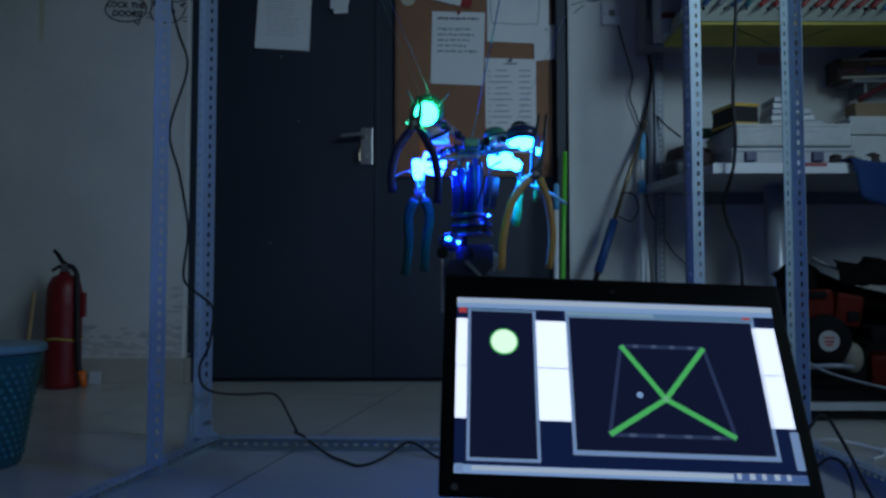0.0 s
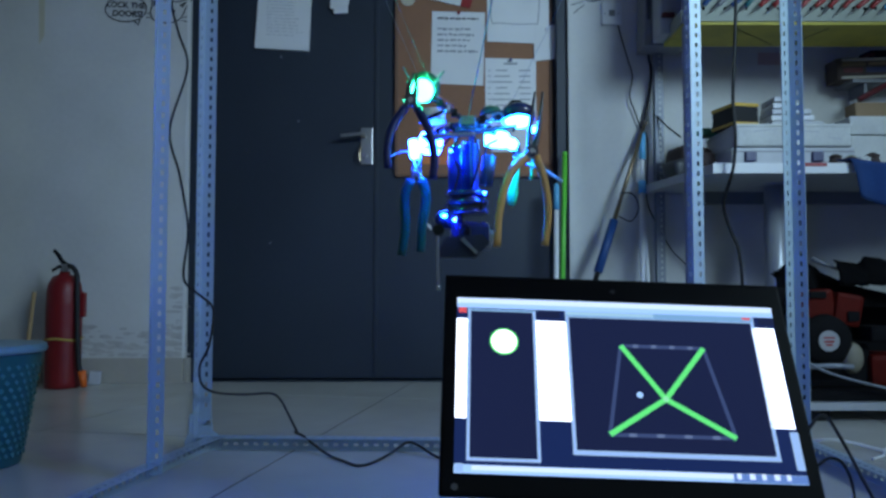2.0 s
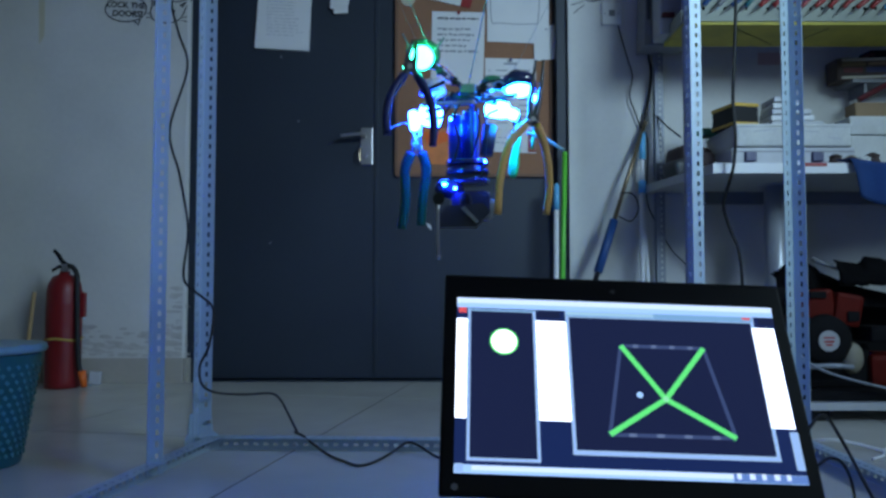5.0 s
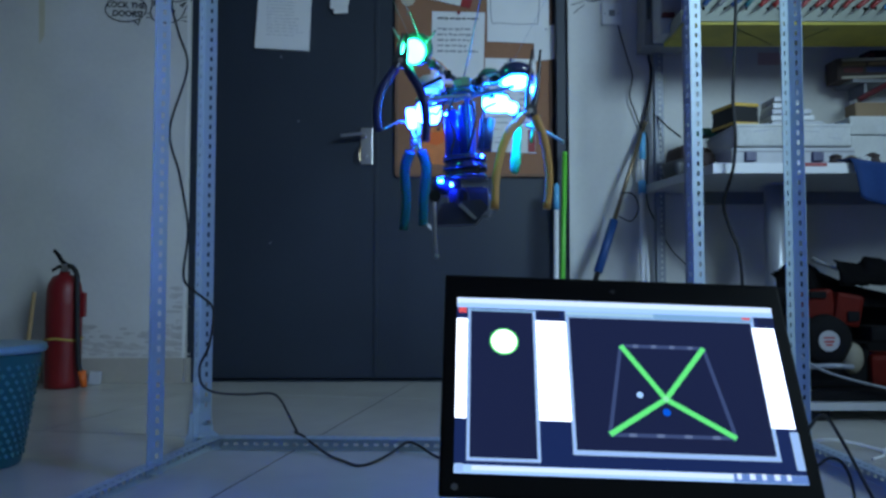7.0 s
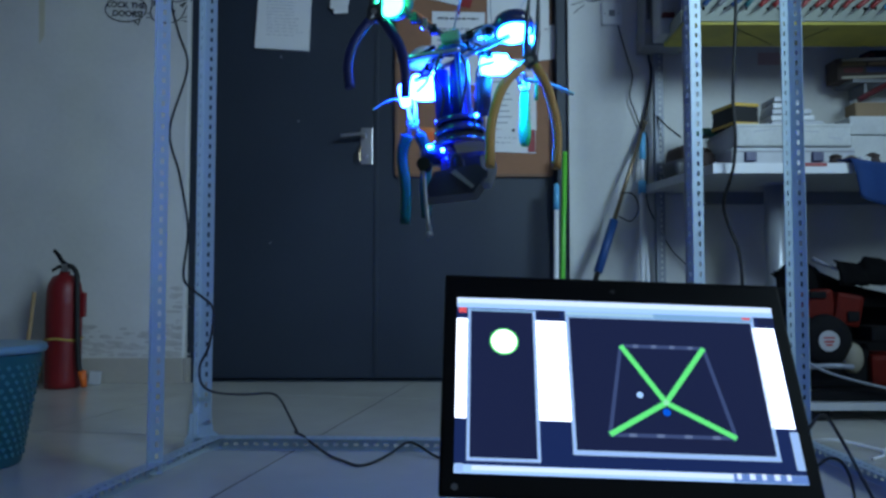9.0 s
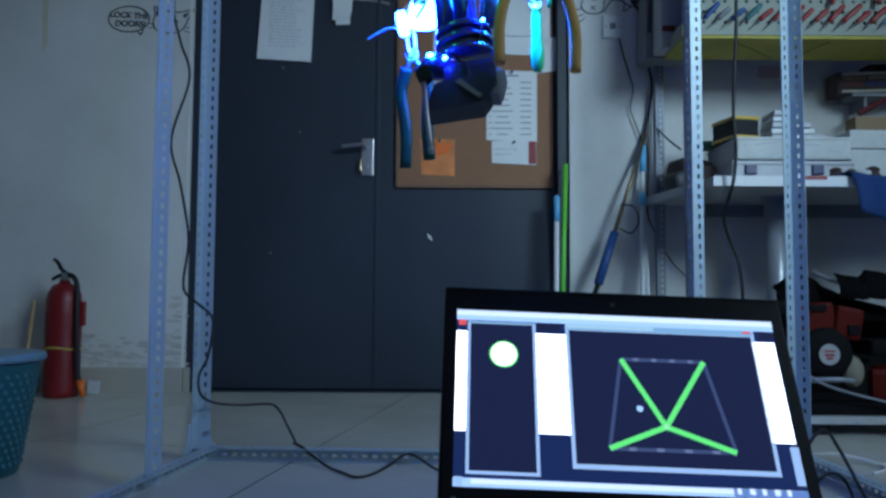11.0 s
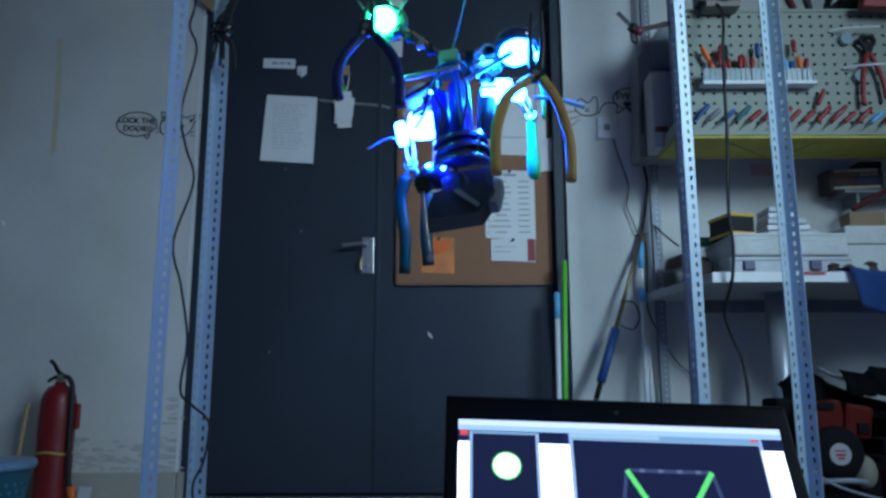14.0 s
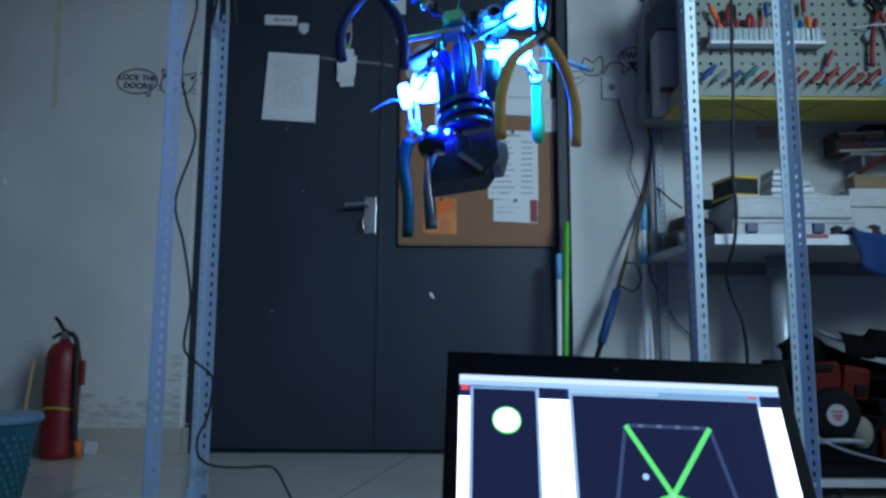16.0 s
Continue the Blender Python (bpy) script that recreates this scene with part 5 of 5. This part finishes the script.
def pegboard(x0, x1, z0, z1, pitch, r):
    bm = bmesh.new()
    nx, nz = int((x1 - x0) / pitch), int((z1 - z0) / pitch)
    k = 0.7071 * r
    ring = [(r, 0), (k, k), (0, r), (-k, k), (-r, 0), (-k, -k), (0, -r), (k, -k)]
    h = pitch / 2
    out = [(h, 0), (h, h), (0, h), (-h, h), (-h, 0), (-h, -h), (0, -h), (h, -h)]
    for i in range(nx):
        for j in range(nz):
            cx, cz = x0 + (i + 0.5) * pitch, z0 + (j + 0.5) * pitch
            a = [bm.verts.new((cx + p, 0, cz + q)) for p, q in ring]
            b = [bm.verts.new((cx + p, 0, cz + q)) for p, q in out]
            c = [bm.verts.new((cx + p, 0.004, cz + q)) for p, q in ring]
            for m in range(8):
                n = (m + 1) % 8
                bm.faces.new((a[m], a[n], b[n], b[m]))
                bm.faces.new((a[m], c[m], c[n], a[n]))
    bmesh.ops.remove_doubles(bm, verts=bm.verts[:], dist=1e-4)
    return bm


part("pegboard", pegboard(0.912, 2.24, 1.425, 1.912, 0.0402, 0.0068), "peg", rack, "cream pegboard", pose(0, 2.80, 0))
part("pegboard_back", bm_box((1.32, 0.004, 0.478), (1.575, 2.812, 1.664)), "black", rack)
part("top_rail", bm_box((1.40, 0.03, 0.012), (1.62, 2.81, 1.913)), "peg", rack)

holder = thing("screwdriver_rack", "clear and white plastic rack full of screwdrivers on the pegboard", "tool rack")
part("tray", bm_box((0.436, 0.05, 0.014), (1.211, 2.765, 1.588), bevel=0.003), "white", holder)
part("front", bm_box((0.424, 0.004, 0.050), (1.208, 2.745, 1.620), bevel=0.001), "clear", holder, "clear ribbed front")
for k in range(22):
    part("rib", bm_box((0.003, 0.006, 0.050), (1.005 + 0.0195 * k, 2.742, 1.620)), ("whitefrost", "clear", "darkgrey", "clear", "bench")[(k * 3) % 5], holder)


def driver(at, grip, length=0.07, r=0.010, tilt=0.0, lean=0.0, blade=0.05, name="screwdriver", label="screwdriver"):
    ob = thing(name, label, "screwdriver", at, "tools on the pegboard", "", (lean, tilt, 0))
    part("grip", bm_lathe([(r * 0.5, 0), (r * 0.9, 0.006), (r * 0.75, length * 0.25), (r, length * 0.6), (r * 0.85, length * 0.93), (r * 0.4, length)], 12), grip, ob, "", None, True)
    if blade:
        part("blade", bm_cyl(0.0028, 0.0028, blade, (0, 0, -blade / 2 + 0.004), 8), "steel", ob)
    return ob


for x, z, g, ln, tl in ((1.050, 1.645, "orange", 0.110, -24), (1.033, 1.640, "redplastic", 0.060, 3), (1.072, 1.665, "redplastic", 0.085, 4), (1.098, 1.670, "black", 0.080, 0), (1.085, 1.640, "redplastic", 0.050, 2),
                        (1.108, 1.640, "redplastic", 0.055, -3), (1.150, 1.645, "redplastic", 0.065, 2), (1.168, 1.645, "redplastic", 0.062, -2), (1.195, 1.640, "redplastic", 0.060, 3), (1.300, 1.640, "bluegrip", 0.050, 0),
                        (1.326, 1.640, "skygrip", 0.048, 3), (1.350, 1.640, "bluegrip", 0.045, 0), (1.384, 1.645, "orange", 0.060, -6), (1.402, 1.642, "redplastic", 0.055, 8), (1.365, 1.720, "redplastic", 0.055, 0), (1.222, 1.70, "bluegrip", 0.06, 0)):
    driver((x, 2.768, z), g, ln, 0.0105, tl, 0, 0.055, "screwdriver", "screwdriver with %s grip standing in the rack" % {"orange": "an orange", "redplastic": "a red", "black": "a black", "bluegrip": "a dark blue", "skygrip": "a blue"}[g])
ROW = ["bluegrip", "grey", "bluegrip", "teal", "redplastic", "redplastic", "redplastic", "redplastic", "redplastic", "redplastic", "redplastic", "redplastic", "redplastic", "skygrip", "redplastic", "redplastic", "bluegrip", "redplastic"]
for k, g in enumerate(ROW):
    x = 0.965 + 0.0515 * k
    ln = 0.062 + 0.02 * ((k * 5) % 3 == 0) + 0.03 * (k == 10)
    driver((x, 2.775, 1.448 - 0.001 * k), g, ln, 0.0105, 42 + (k * 13) % 9, 8, 0.035, "hand_tool", {"redplastic": "hand tool with a red grip in the lower row", "bluegrip": "hand tool with a blue grip in the lower row", "teal": "hand tool with a teal grip in the lower row", "grey": "hand tool with a grey grip in the lower row", "skygrip": "hand tool with a light blue grip in the lower row"}[g])
driver((1.44, 2.775, 1.505), "redplastic", 0.07, 0.010, 22, 6, 0.03, "hand_tool", "hand tool with a red grip above the lower row")

pinc = thing("pincers", "black pincers with red grips hung on the pegboard", "pincers")
part("joint", bm_cyl(0.017, 0.017, 0.014, (1.655, 2.775, 1.735), 20, pose(0, 0, 0, 90)), "black", pinc)
for s in (-1, 1):
    part("jaw", bm_tube([(1.655, 2.775, 1.735), (1.655 + s * 0.026, 2.775, 1.765), (1.655 + s * 0.018, 2.775, 1.788), (1.655 + s * 0.003, 2.775, 1.785)], 0.010, 8, 5), "black", pinc, "", None, True)
part("grip", bm_tube([(1.650, 2.775, 1.72), (1.632, 2.772, 1.66), (1.618, 2.770, 1.58), (1.615, 2.770, 1.505)], 0.0095, 10, 5), "redplastic", pinc, "", None, True)
part("grip", bm_tube([(1.660, 2.775, 1.72), (1.684, 2.772, 1.66), (1.700, 2.770, 1.59), (1.705, 2.770, 1.53)], 0.0095, 10, 5), "redplastic", pinc, "", None, True)
for z, x in ((1.665, 1.62), (1.82, 1.58)):
    hk = thing("pegboard_hook", "clear plastic hook on the pegboard", "hook", group="hooks")
    part("arm", bm_tube([(x - 0.06, 2.79, z), (x, 2.76, z), (x + 0.12, 2.75, z)], 0.004, 8, 3), "white", hk)
    part("boss", bm_cyl(0.024, 0.024, 0.018, (x, 2.785, z - 0.035), 20, pose(0, 0, 0, 90)), "clear", hk)

mini = thing("model_rotor", "dark red model aircraft arm with a black propeller", "model part")
part("boom", bm_tube([(0.95, 2.86, 1.90), (0.88, 2.82, 1.866), (0.80, 2.80, 1.838), (0.755, 2.80, 1.832)], 0.013, 8, 4, None, 0.009, 0.6), "darkbrown", mini)
part("motor", bm_cyl(0.018, 0.018, 0.026, (0.752, 2.80, 1.840), 16, pose(0, 0, 0, 0, 40)), "black", mini)
part("red_cover", bm_ball(0.020, (0.772, 2.795, 1.826), (1.1, 0.8, 0.9), seg=12), "darkred", mini)
part("blade", bm_box((0.075, 0.004, 0.017), (0.718, 2.80, 1.880), turn=pose(0, 0, 0, 0, 48, 0), bevel=0.001), "darkgrey", mini)
part("loop", bm_tube([(0.742, 2.80, 1.822), (0.745, 2.80, 1.79), (0.758, 2.80, 1.778), (0.766, 2.80, 1.79), (0.760, 2.80, 1.815)], 0.004, 6, 4), "black", mini)
cab = thing("equipment_case", "dim grey equipment case beside the pegboard", "case")
part("body", bm_flat([(0.828, 1.40), (0.843, 1.85), (0.876, 1.895), (0.960, 2.02), (1.00, 2.02), (1.00, 1.40)], 0.13, None, 3.09), "grey", cab, "dim grey slanted back")
part("flap", bm_flat([(0.902, 1.79), (0.894, 1.89), (0.960, 1.985), (1.00, 1.99), (1.00, 1.79)], 0.02, None, 3.065), "rackpaint", cab, "dark fabric flap")
part("front", bm_box((0.090, 0.12, 0.330), (0.902, 3.02, 1.566), bevel=0.010), "bench", cab, "grey front panel")
part("strap", bm_tube([(0.862, 3.08, 1.72), (0.846, 3.07, 1.62), (0.842, 3.07, 1.50)], 0.007, 6, 3, None, None, 0.4), "darkgrey", cab)
part("red_plug", bm_box((0.05, 0.03, 0.018), (0.885, 2.955, 1.475), bevel=0.004), "darkred", cab)
tr = thing("power_adapter", "grey transformer with its cable over the pegboard", "transformer")
part("case", bm_box((0.165, 0.08, 0.055), (1.077, 2.765, 1.945), bevel=0.006), "darkgrey", tr)
part("plate", bm_box((0.135, 0.07, 0.026), (1.085, 2.755, 1.905), bevel=0.004), "brownplate", tr)
part("lead", bm_tube([(1.02, 2.75, 1.93), (1.10, 2.71, 1.918), (1.16, 2.72, 1.95), (1.18, 2.75, 2.0)], 0.006, 8, 5), "rubber", tr)
cable("black cable hanging in front of the pegboard to the bench", [(1.06, 2.72, 1.90), (1.052, 2.66, 1.84), (1.035, 2.61, 1.75), (1.020, 2.60, 1.618), (1.014, 2.60, 1.337), (1.000, 2.60, 1.067), (1.006, 2.60, 0.93), (1.003, 2.61, 0.84), (1.000, 2.63, 0.79), (1.005, 2.72, 0.70), (1.04, 2.75, 0.61), (1.066, 2.75, 0.54), (1.078, 2.75, 0.42), (1.07, 2.76, 0.30)], 0.0060)
junk = thing("model_aircraft", "dark red and black model aircraft frame on top of the rack", "model aircraft")
for k in range(9):
    rnd = random.Random(90 + k)
    x = 1.42 + 0.06 * k
    part("strut", bm_tube([(x, 2.84, 1.925 + rnd.uniform(0, 0.01)), (x + rnd.uniform(-0.06, 0.06), 2.80, 1.96 + rnd.uniform(0, 0.05)), (x + rnd.uniform(-0.1, 0.1), 2.78, 2.02)], 0.014, 8, 3), rnd.choice(["black", "darkred", "darkred", "darkgrey"]), junk)
part("body", bm_box((0.22, 0.16, 0.05), (1.70, 2.84, 1.946), bevel=0.01, turn=pose(0, 0, 0, 0, 6, 10)), "black", junk)
part("cover", bm_box((0.20, 0.05, 0.04), (1.72, 2.73, 1.90), bevel=0.008, turn=pose(0, 0, 0, 0, 3, 0)), "redplastic", junk)

# ---- on the bench ----
def carton(name, label, lo, hi, material, category="box", bevel=0.006, lid=None):
    ob = thing(name, label, category, ((lo[0] + hi[0]) / 2, (lo[1] + hi[1]) / 2, lo[2]))
    s = [b - a for a, b in zip(lo, hi)]
    part("body", bm_box(s, (0, 0, s[2] / 2), bevel=bevel), material, ob)
    if lid:
        part("lid", bm_box((s[0] + 0.012, s[1] + 0.012, 0.02), (0, 0, s[2] - 0.008), bevel=0.004), lid, ob)
    return ob


BT = 0.8385
dr = carton("drawer_case", "pale case of small drawers under a foam box", (1.072, 2.81, BT), (1.53, 3.06, BT + 0.086), "whitefrost", "drawers")
for x in (1.140, 1.388):
    part("pull", bm_box((0.042, 0.014, 0.036), (x - 1.301, -0.130, 0.050), bevel=0.004), "navyplastic", dr, "dark blue latch")
part("seam", bm_box((0.452, 0.003, 0.004), (0, -0.1255, 0.07)), "grey", dr)
part("seam", bm_box((0.003, 0.003, 0.070), (0.01, -0.1255, 0.04)), "grey", dr)
fb = carton("foam_box", "long white foam box with worn edges on the bench", (1.088, 2.80, BT + 0.0885), (1.512, 3.12, BT + 0.172), "foam", "box", 0.008)
part("rim", bm_box((0.430, 0.326, 0.012), (0, 0, 0.078), bevel=0.004), "foam", fb)
for x, z, w in ((-0.10, 0.060, 0.10), (0.06, 0.055, 0.07), (0.15, 0.030, 0.05)):
    part("scuff", bm_box((w, 0.001, 0.004), (x, -0.1605, z), turn=pose(0, 0, 0, 0, 3 * x * 20, 0)), "whitefrost", fb)
rb = carton("foam_box", "white foam box at the back of the bench", (1.525, 2.83, BT), (1.95, 3.10, BT + 0.135), "foam")
rb2 = carton("foam_box", "white foam lid stacked on a box", (1.518, 2.82, BT + 0.1355), (1.96, 3.08, BT + 0.206), "foam")
yb = thing("battery_pack", "black and gold box lying on the foam box", "box", (1.128, 2.92, BT + 0.173), "", "", (0, 0, 12))
part("body", bm_box((0.104, 0.15, 0.086), (0, 0, 0.043), bevel=0.006), "black", yb)
part("top_band", bm_box((0.108, 0.154, 0.014), (0, 0, 0.082), bevel=0.003), "gold", yb, "gold top band")
part("bottom_band", bm_box((0.107, 0.153, 0.012), (0, 0, 0.010), bevel=0.002), "gold", yb, "gold band")
st = thing("parts_tray", "stack of small white trays on the foam box", "tray", (1.30, 2.92, BT + 0.173))
for k, (w, x) in enumerate(((0.200, 0.045), (0.165, 0.027), (0.150, 0.022), (0.105, 0.004), (0.080, -0.006))):
    part("tray", bm_box((w, 0.12, 0.021), (x, 0.003 * (k % 2), 0.012 + 0.0235 * k), bevel=0.005), "white" if k % 2 else "whitefrost", st)
part("knob", bm_ball(0.010, (0.007, -0.03, 0.140), seg=10), "black", st)
part("knob_stem", bm_cyl(0.004, 0.004, 0.03, (0.007, -0.03, 0.125), 8), "black", st)
gb = thing("rucksack", "dim brown and grey bag slumped on the bench end", "bag", (0.985, 3.05, BT))
part("body", bm_box((0.13, 0.17, 0.125), (0, 0, 0.064), bevel=0.03, turn=pose(0, 0, 0, 0, 8, 10)), "darkbrown", gb, "", None, True)
part("flap", bm_box((0.09, 0.10, 0.07), (-0.055, -0.05, 0.036), bevel=0.02, turn=pose(0, 0, 0, 0, -14, 20)), "darkgrey", gb, "", None, True)
part("pocket", bm_box((0.055, 0.05, 0.09), (0.045, -0.09, 0.046), bevel=0.012), "darkbrown", gb)
solid("green_case", bm_box((0.09, 0.08, 0.030), (1.062, 3.055, BT + 0.188), bevel=0.006), "greencase", "small green case on the foam box", "case")
cl = thing("cloth", "blue cloth draped over the bench edge", "cloth")
rnd = random.Random(12)
bm = bmesh.new()
grid = []
for i in range(15):
    row = []
    for j in range(13):
        u, v = i / 14, j / 12
        x = 1.40 + 0.40 * u + 0.05 * v * (1 - u)
        drop = max(0, v - 0.35)
        z = 0.842 + 0.012 * math.sin(9 * u + 2) * (1 - v) + 0.006 - drop * 0.36 * (0.55 + 0.6 * u)
        y = 2.70 - min(v, 0.35) * 0.18 - 0.012 * math.sin(17 * u + 3 * v) * min(1, drop * 4) - 0.006
        row.append(bm.verts.new((x, y, z)))
    grid.append(row)
for i in range(14):
    for j in range(12):
        bm.faces.new((grid[i][j], grid[i + 1][j], grid[i + 1][j + 1], grid[i][j + 1]))
fab = part("fabric", bm, "bluecloth", cl, "", None, True)
fab.modifiers.new("thickness", "SOLIDIFY").thickness = 0.004
for k, (x, y, s, m, nm) in enumerate(((1.42, 2.74, 0.030, "darkbrown", "brown scrap"), (1.47, 2.73, 0.026, "brass", "brass fitting"), (1.50, 2.72, 0.022, "white", "white fitting"), (1.525, 2.73, 0.024, "white", "white fitting"), (1.56, 2.75, 0.034, "darkbrown", "brown scrap"))):
    ob = solid("fitting", bm_lathe([(s * 0.7, 0), (s, 0.008), (s * 0.6, s), (s * 0.75, s * 1.3), (s * 0.3, s * 1.6)], 14), m, "small %s among clutter on the bench" % nm, "fitting", "clutter on the bench", at=pose(x, y, BT, 0, 0, 40 * k))
wb = thing("wall_shelf", "small grey wall shelf carrying dark packages", "shelf")
part("board", bm_box((0.46, 0.14, 0.014), (1.93, 3.195, 1.262)), "grey", wb)
for x in (1.76, 2.10):
    part("bracket", bm_box((0.012, 0.12, 0.05), (x, 3.20, 1.232)), "grey", wb)
pk = thing("package", "dark printed package with red and gold bands on the wall shelf", "package", (1.768, 3.20, 1.270), "packages on the wall shelf", "", (0, -2, 0))
part("body", bm_box((0.235, 0.10, 0.098), (0, 0, 0.050), bevel=0.008), "darkbrown", pk)
for z, h, x, w, m in ((0.088, 0.012, 0.0, 0.19, "cream"), (0.070, 0.016, -0.045, 0.10, "brass"), (0.070, 0.014, 0.055, 0.08, "card"), (0.044, 0.020, -0.05, 0.08, "darkred"), (0.044, 0.022, 0.05, 0.09, "navyplastic"), (0.014, 0.010, 0.0, 0.20, "cream")):
    part("band", bm_box((w, 0.004, h), (x, -0.0505, z), bevel=0.001), m, pk)
pk = thing("package", "small black packet lying on the printed package", "package", (1.84, 3.20, 1.372), "packages on the wall shelf", "", (0, -3, 6))
part("body", bm_box((0.10, 0.08, 0.032), (0, 0, 0.016), bevel=0.008), "black", pk)
part("band", bm_box((0.03, 0.082, 0.010), (-0.045, 0, 0.012), bevel=0.001), "darkred", pk)
solid("red_tool", bm_tube([(1.72, 3.12, 1.18), (1.804, 3.12, 1.225), (1.90, 3.13, 1.275)], 0.012, 8, 3), "darkred", "long red handled tool on the wall", "tool")
solid("cardboard_piece", bm_box((0.145, 0.08, 0.086), (1.69, 3.0, BT + 0.2495), bevel=0.004), "card", "flat brown carton on the foam box", "box")
solid("pink_note", bm_box((0.113, 0.002, 0.054), (1.424, WALL - 0.0025, 1.397)), "pinkpaper", "faded pink note on the wall", "paper")

# ---- red machine on a low board ----
low_board = thing("low_platform", "low grey board standing just off the floor", "platform")
part("board", bm_box((1.3, 0.72, 0.022), (1.72, 2.66, 0.048), bevel=0.002), "bench", low_board)
for x in (1.15, 2.25):
    for y in (2.36, 2.95):
        part("block", bm_box((0.05, 0.05, 0.036), (x, y, 0.018)), "black", low_board)
# the engine's red, cream and badge colours are darkened in place of shade
mc = thing("petrol_engine", "red and black petrol engine machine on the low board", "engine", (1.20, 2.48, 0.060))
part("base", bm_box((0.46, 0.30, 0.03), (0.12, 0.0, 0.016), bevel=0.006), "sheeting", mc)
part("block", bm_box((0.22, 0.20, 0.14), (0.03, 0.02, 0.10), bevel=0.02), "sheeting", mc)
part("recoil_cover", bm_lathe([(0.082, 0.0), (0.080, 0.012), (0.066, 0.022), (0.040, 0.028), (0.001, 0.030)], 32), "sheeting", mc, "round black starter cover", pose(-0.01, -0.09, 0.18, 90), True)
disc = part("badge", bm_cyl(0.032, 0.032, 0.003, (-0.012, -0.1215, 0.180), 28, pose(0, 0, 0, 90)), "shadedbadge", mc, "white round badge with a red mark")
part("mark", bm_box((0.034, 0.001, 0.005), (-0.012, -0.1235, 0.190)), "redplastic", disc)
part("mark", bm_box((0.030, 0.001, 0.007), (-0.012, -0.1235, 0.178)), "redplastic", disc)
part("mark", bm_box((0.020, 0.001, 0.006), (-0.012, -0.1235, 0.168)), "redplastic", disc)
part("red_tank", bm_box((0.115, 0.12, 0.090), (-0.03, -0.03, 0.290), bevel=0.012, turn=pose(0, 0, 0, 0, -8, 0)), "shadedred", mc, "red tank")
part("red_shroud", bm_box((0.085, 0.12, 0.100), (0.065, -0.04, 0.275), bevel=0.012, turn=pose(0, 0, 0, 0, 10, 0)), "shadedred", mc, "red shroud")
part("vent", bm_box((0.035, 0.01, 0.03), (0.075, -0.103, 0.255)), "sheeting", mc)
part("vent", bm_box((0.05, 0.01, 0.02), (-0.03, -0.094, 0.322)), "sheeting", mc)
part("cream_tank", bm_ball(0.045, (0.075, -0.085, 0.125), (0.8, 0.6, 1.1), seg=16), "shadedcream", mc, "cream fuel bottle", None, True)
part("silencer", bm_box((0.10, 0.12, 0.05), (0.17, -0.06, 0.20), bevel=0.012), "sheeting", mc)
part("lower_red", bm_box((0.14, 0.16, 0.10), (0.20, -0.02, 0.085), bevel=0.015), "shadedred", mc)
part("bar", bm_tube([(-0.08, -0.11, 0.10), (0.0, -0.13, 0.105), (0.06, -0.12, 0.100)], 0.008, 8, 3), "rackpaint", mc)
part("housing", bm_box((0.155, 0.06, 0.15), (-0.012, -0.062, 0.178), bevel=0.012), "sheeting", mc, "square black housing")
part("air_box", bm_box((0.10, 0.12, 0.09), (-0.10, 0.04, 0.30), bevel=0.015), "sheeting", mc)
tarp = thing("black_cover", "black plastic sheeting heaped over the machine", "cover")
def drape(name, ridge, low, y, deep, seed):
    """A crumpled sheet that falls forward from a ridge line."""
    rng = random.Random(seed)
    ridge = sampled(ridge, 22)
    bm, rows = bmesh.new(), []
    for k in range(8):
        u = k / 7
        rows.append([bm.verts.new((x + rng.uniform(-0.004, 0.004), y - deep * math.sin(u * 1.57) + 0.010 * math.sin(9 * i / 22 + 3 * u) * u + rng.uniform(-0.005, 0.005),
                                   z + (low - z) * u ** 1.4 + rng.uniform(-0.004, 0.004) * (k > 0))) for i, (x, z) in enumerate(ridge)])
    for a, b in zip(rows, rows[1:]):
        for i in range(len(a) - 1):
            bm.faces.new((a[i], a[i + 1], b[i + 1], b[i]))
    bmesh.ops.solidify(bm, geom=bm.faces[:], thickness=0.006)
    return part(name, bm, "sheeting", tarp, "", None, True)


def sampled(points, n):
    out = []
    for k in range(n):
        u = k / (n - 1) * (len(points) - 1)
        i = min(int(u), len(points) - 2)
        out.append(mixed(points[i], points[i + 1], u - i))
    return out


drape("fold", [(1.10, 0.45), (1.131, 0.462), (1.192, 0.534), (1.218, 0.490), (1.259, 0.457), (1.313, 0.434), (1.376, 0.412), (1.484, 0.385), (1.62, 0.37)], 0.345, 2.56, 0.10, 3)
drape("fold", [(1.247, 0.494), (1.295, 0.486), (1.327, 0.481), (1.342, 0.506), (1.395, 0.499), (1.46, 0.48), (1.60, 0.44)], 0.41, 2.44, 0.05, 5)
drape("fold", [(1.10, 0.46), (1.12, 0.455), (1.15, 0.40), (1.165, 0.36)], 0.08, 2.54, 0.05, 9)
part("pale_edge", bm_tube([(1.21, 2.50, 0.50), (1.27, 2.46, 0.465), (1.33, 2.43, 0.445), (1.36, 2.42, 0.425)], 0.008, 6, 4, None, 0.004, 0.4), "grey", tarp, "", None, True)
stand = part("mound", bm_box((0.5, 0.20, 0.34), (1.42, 2.70, 0.20), bevel=0.04), "sheeting", tarp)
# a pale cable in a darker grey, which puts the shade into its colour
cable("pale cable drooping across the machine", [(1.08, 2.32, 0.20), (1.12, 2.30, 0.165), (1.20, 2.30, 0.135), (1.32, 2.30, 0.105), (1.45, 2.30, 0.075)], 0.004, "rackpaint")


motions()
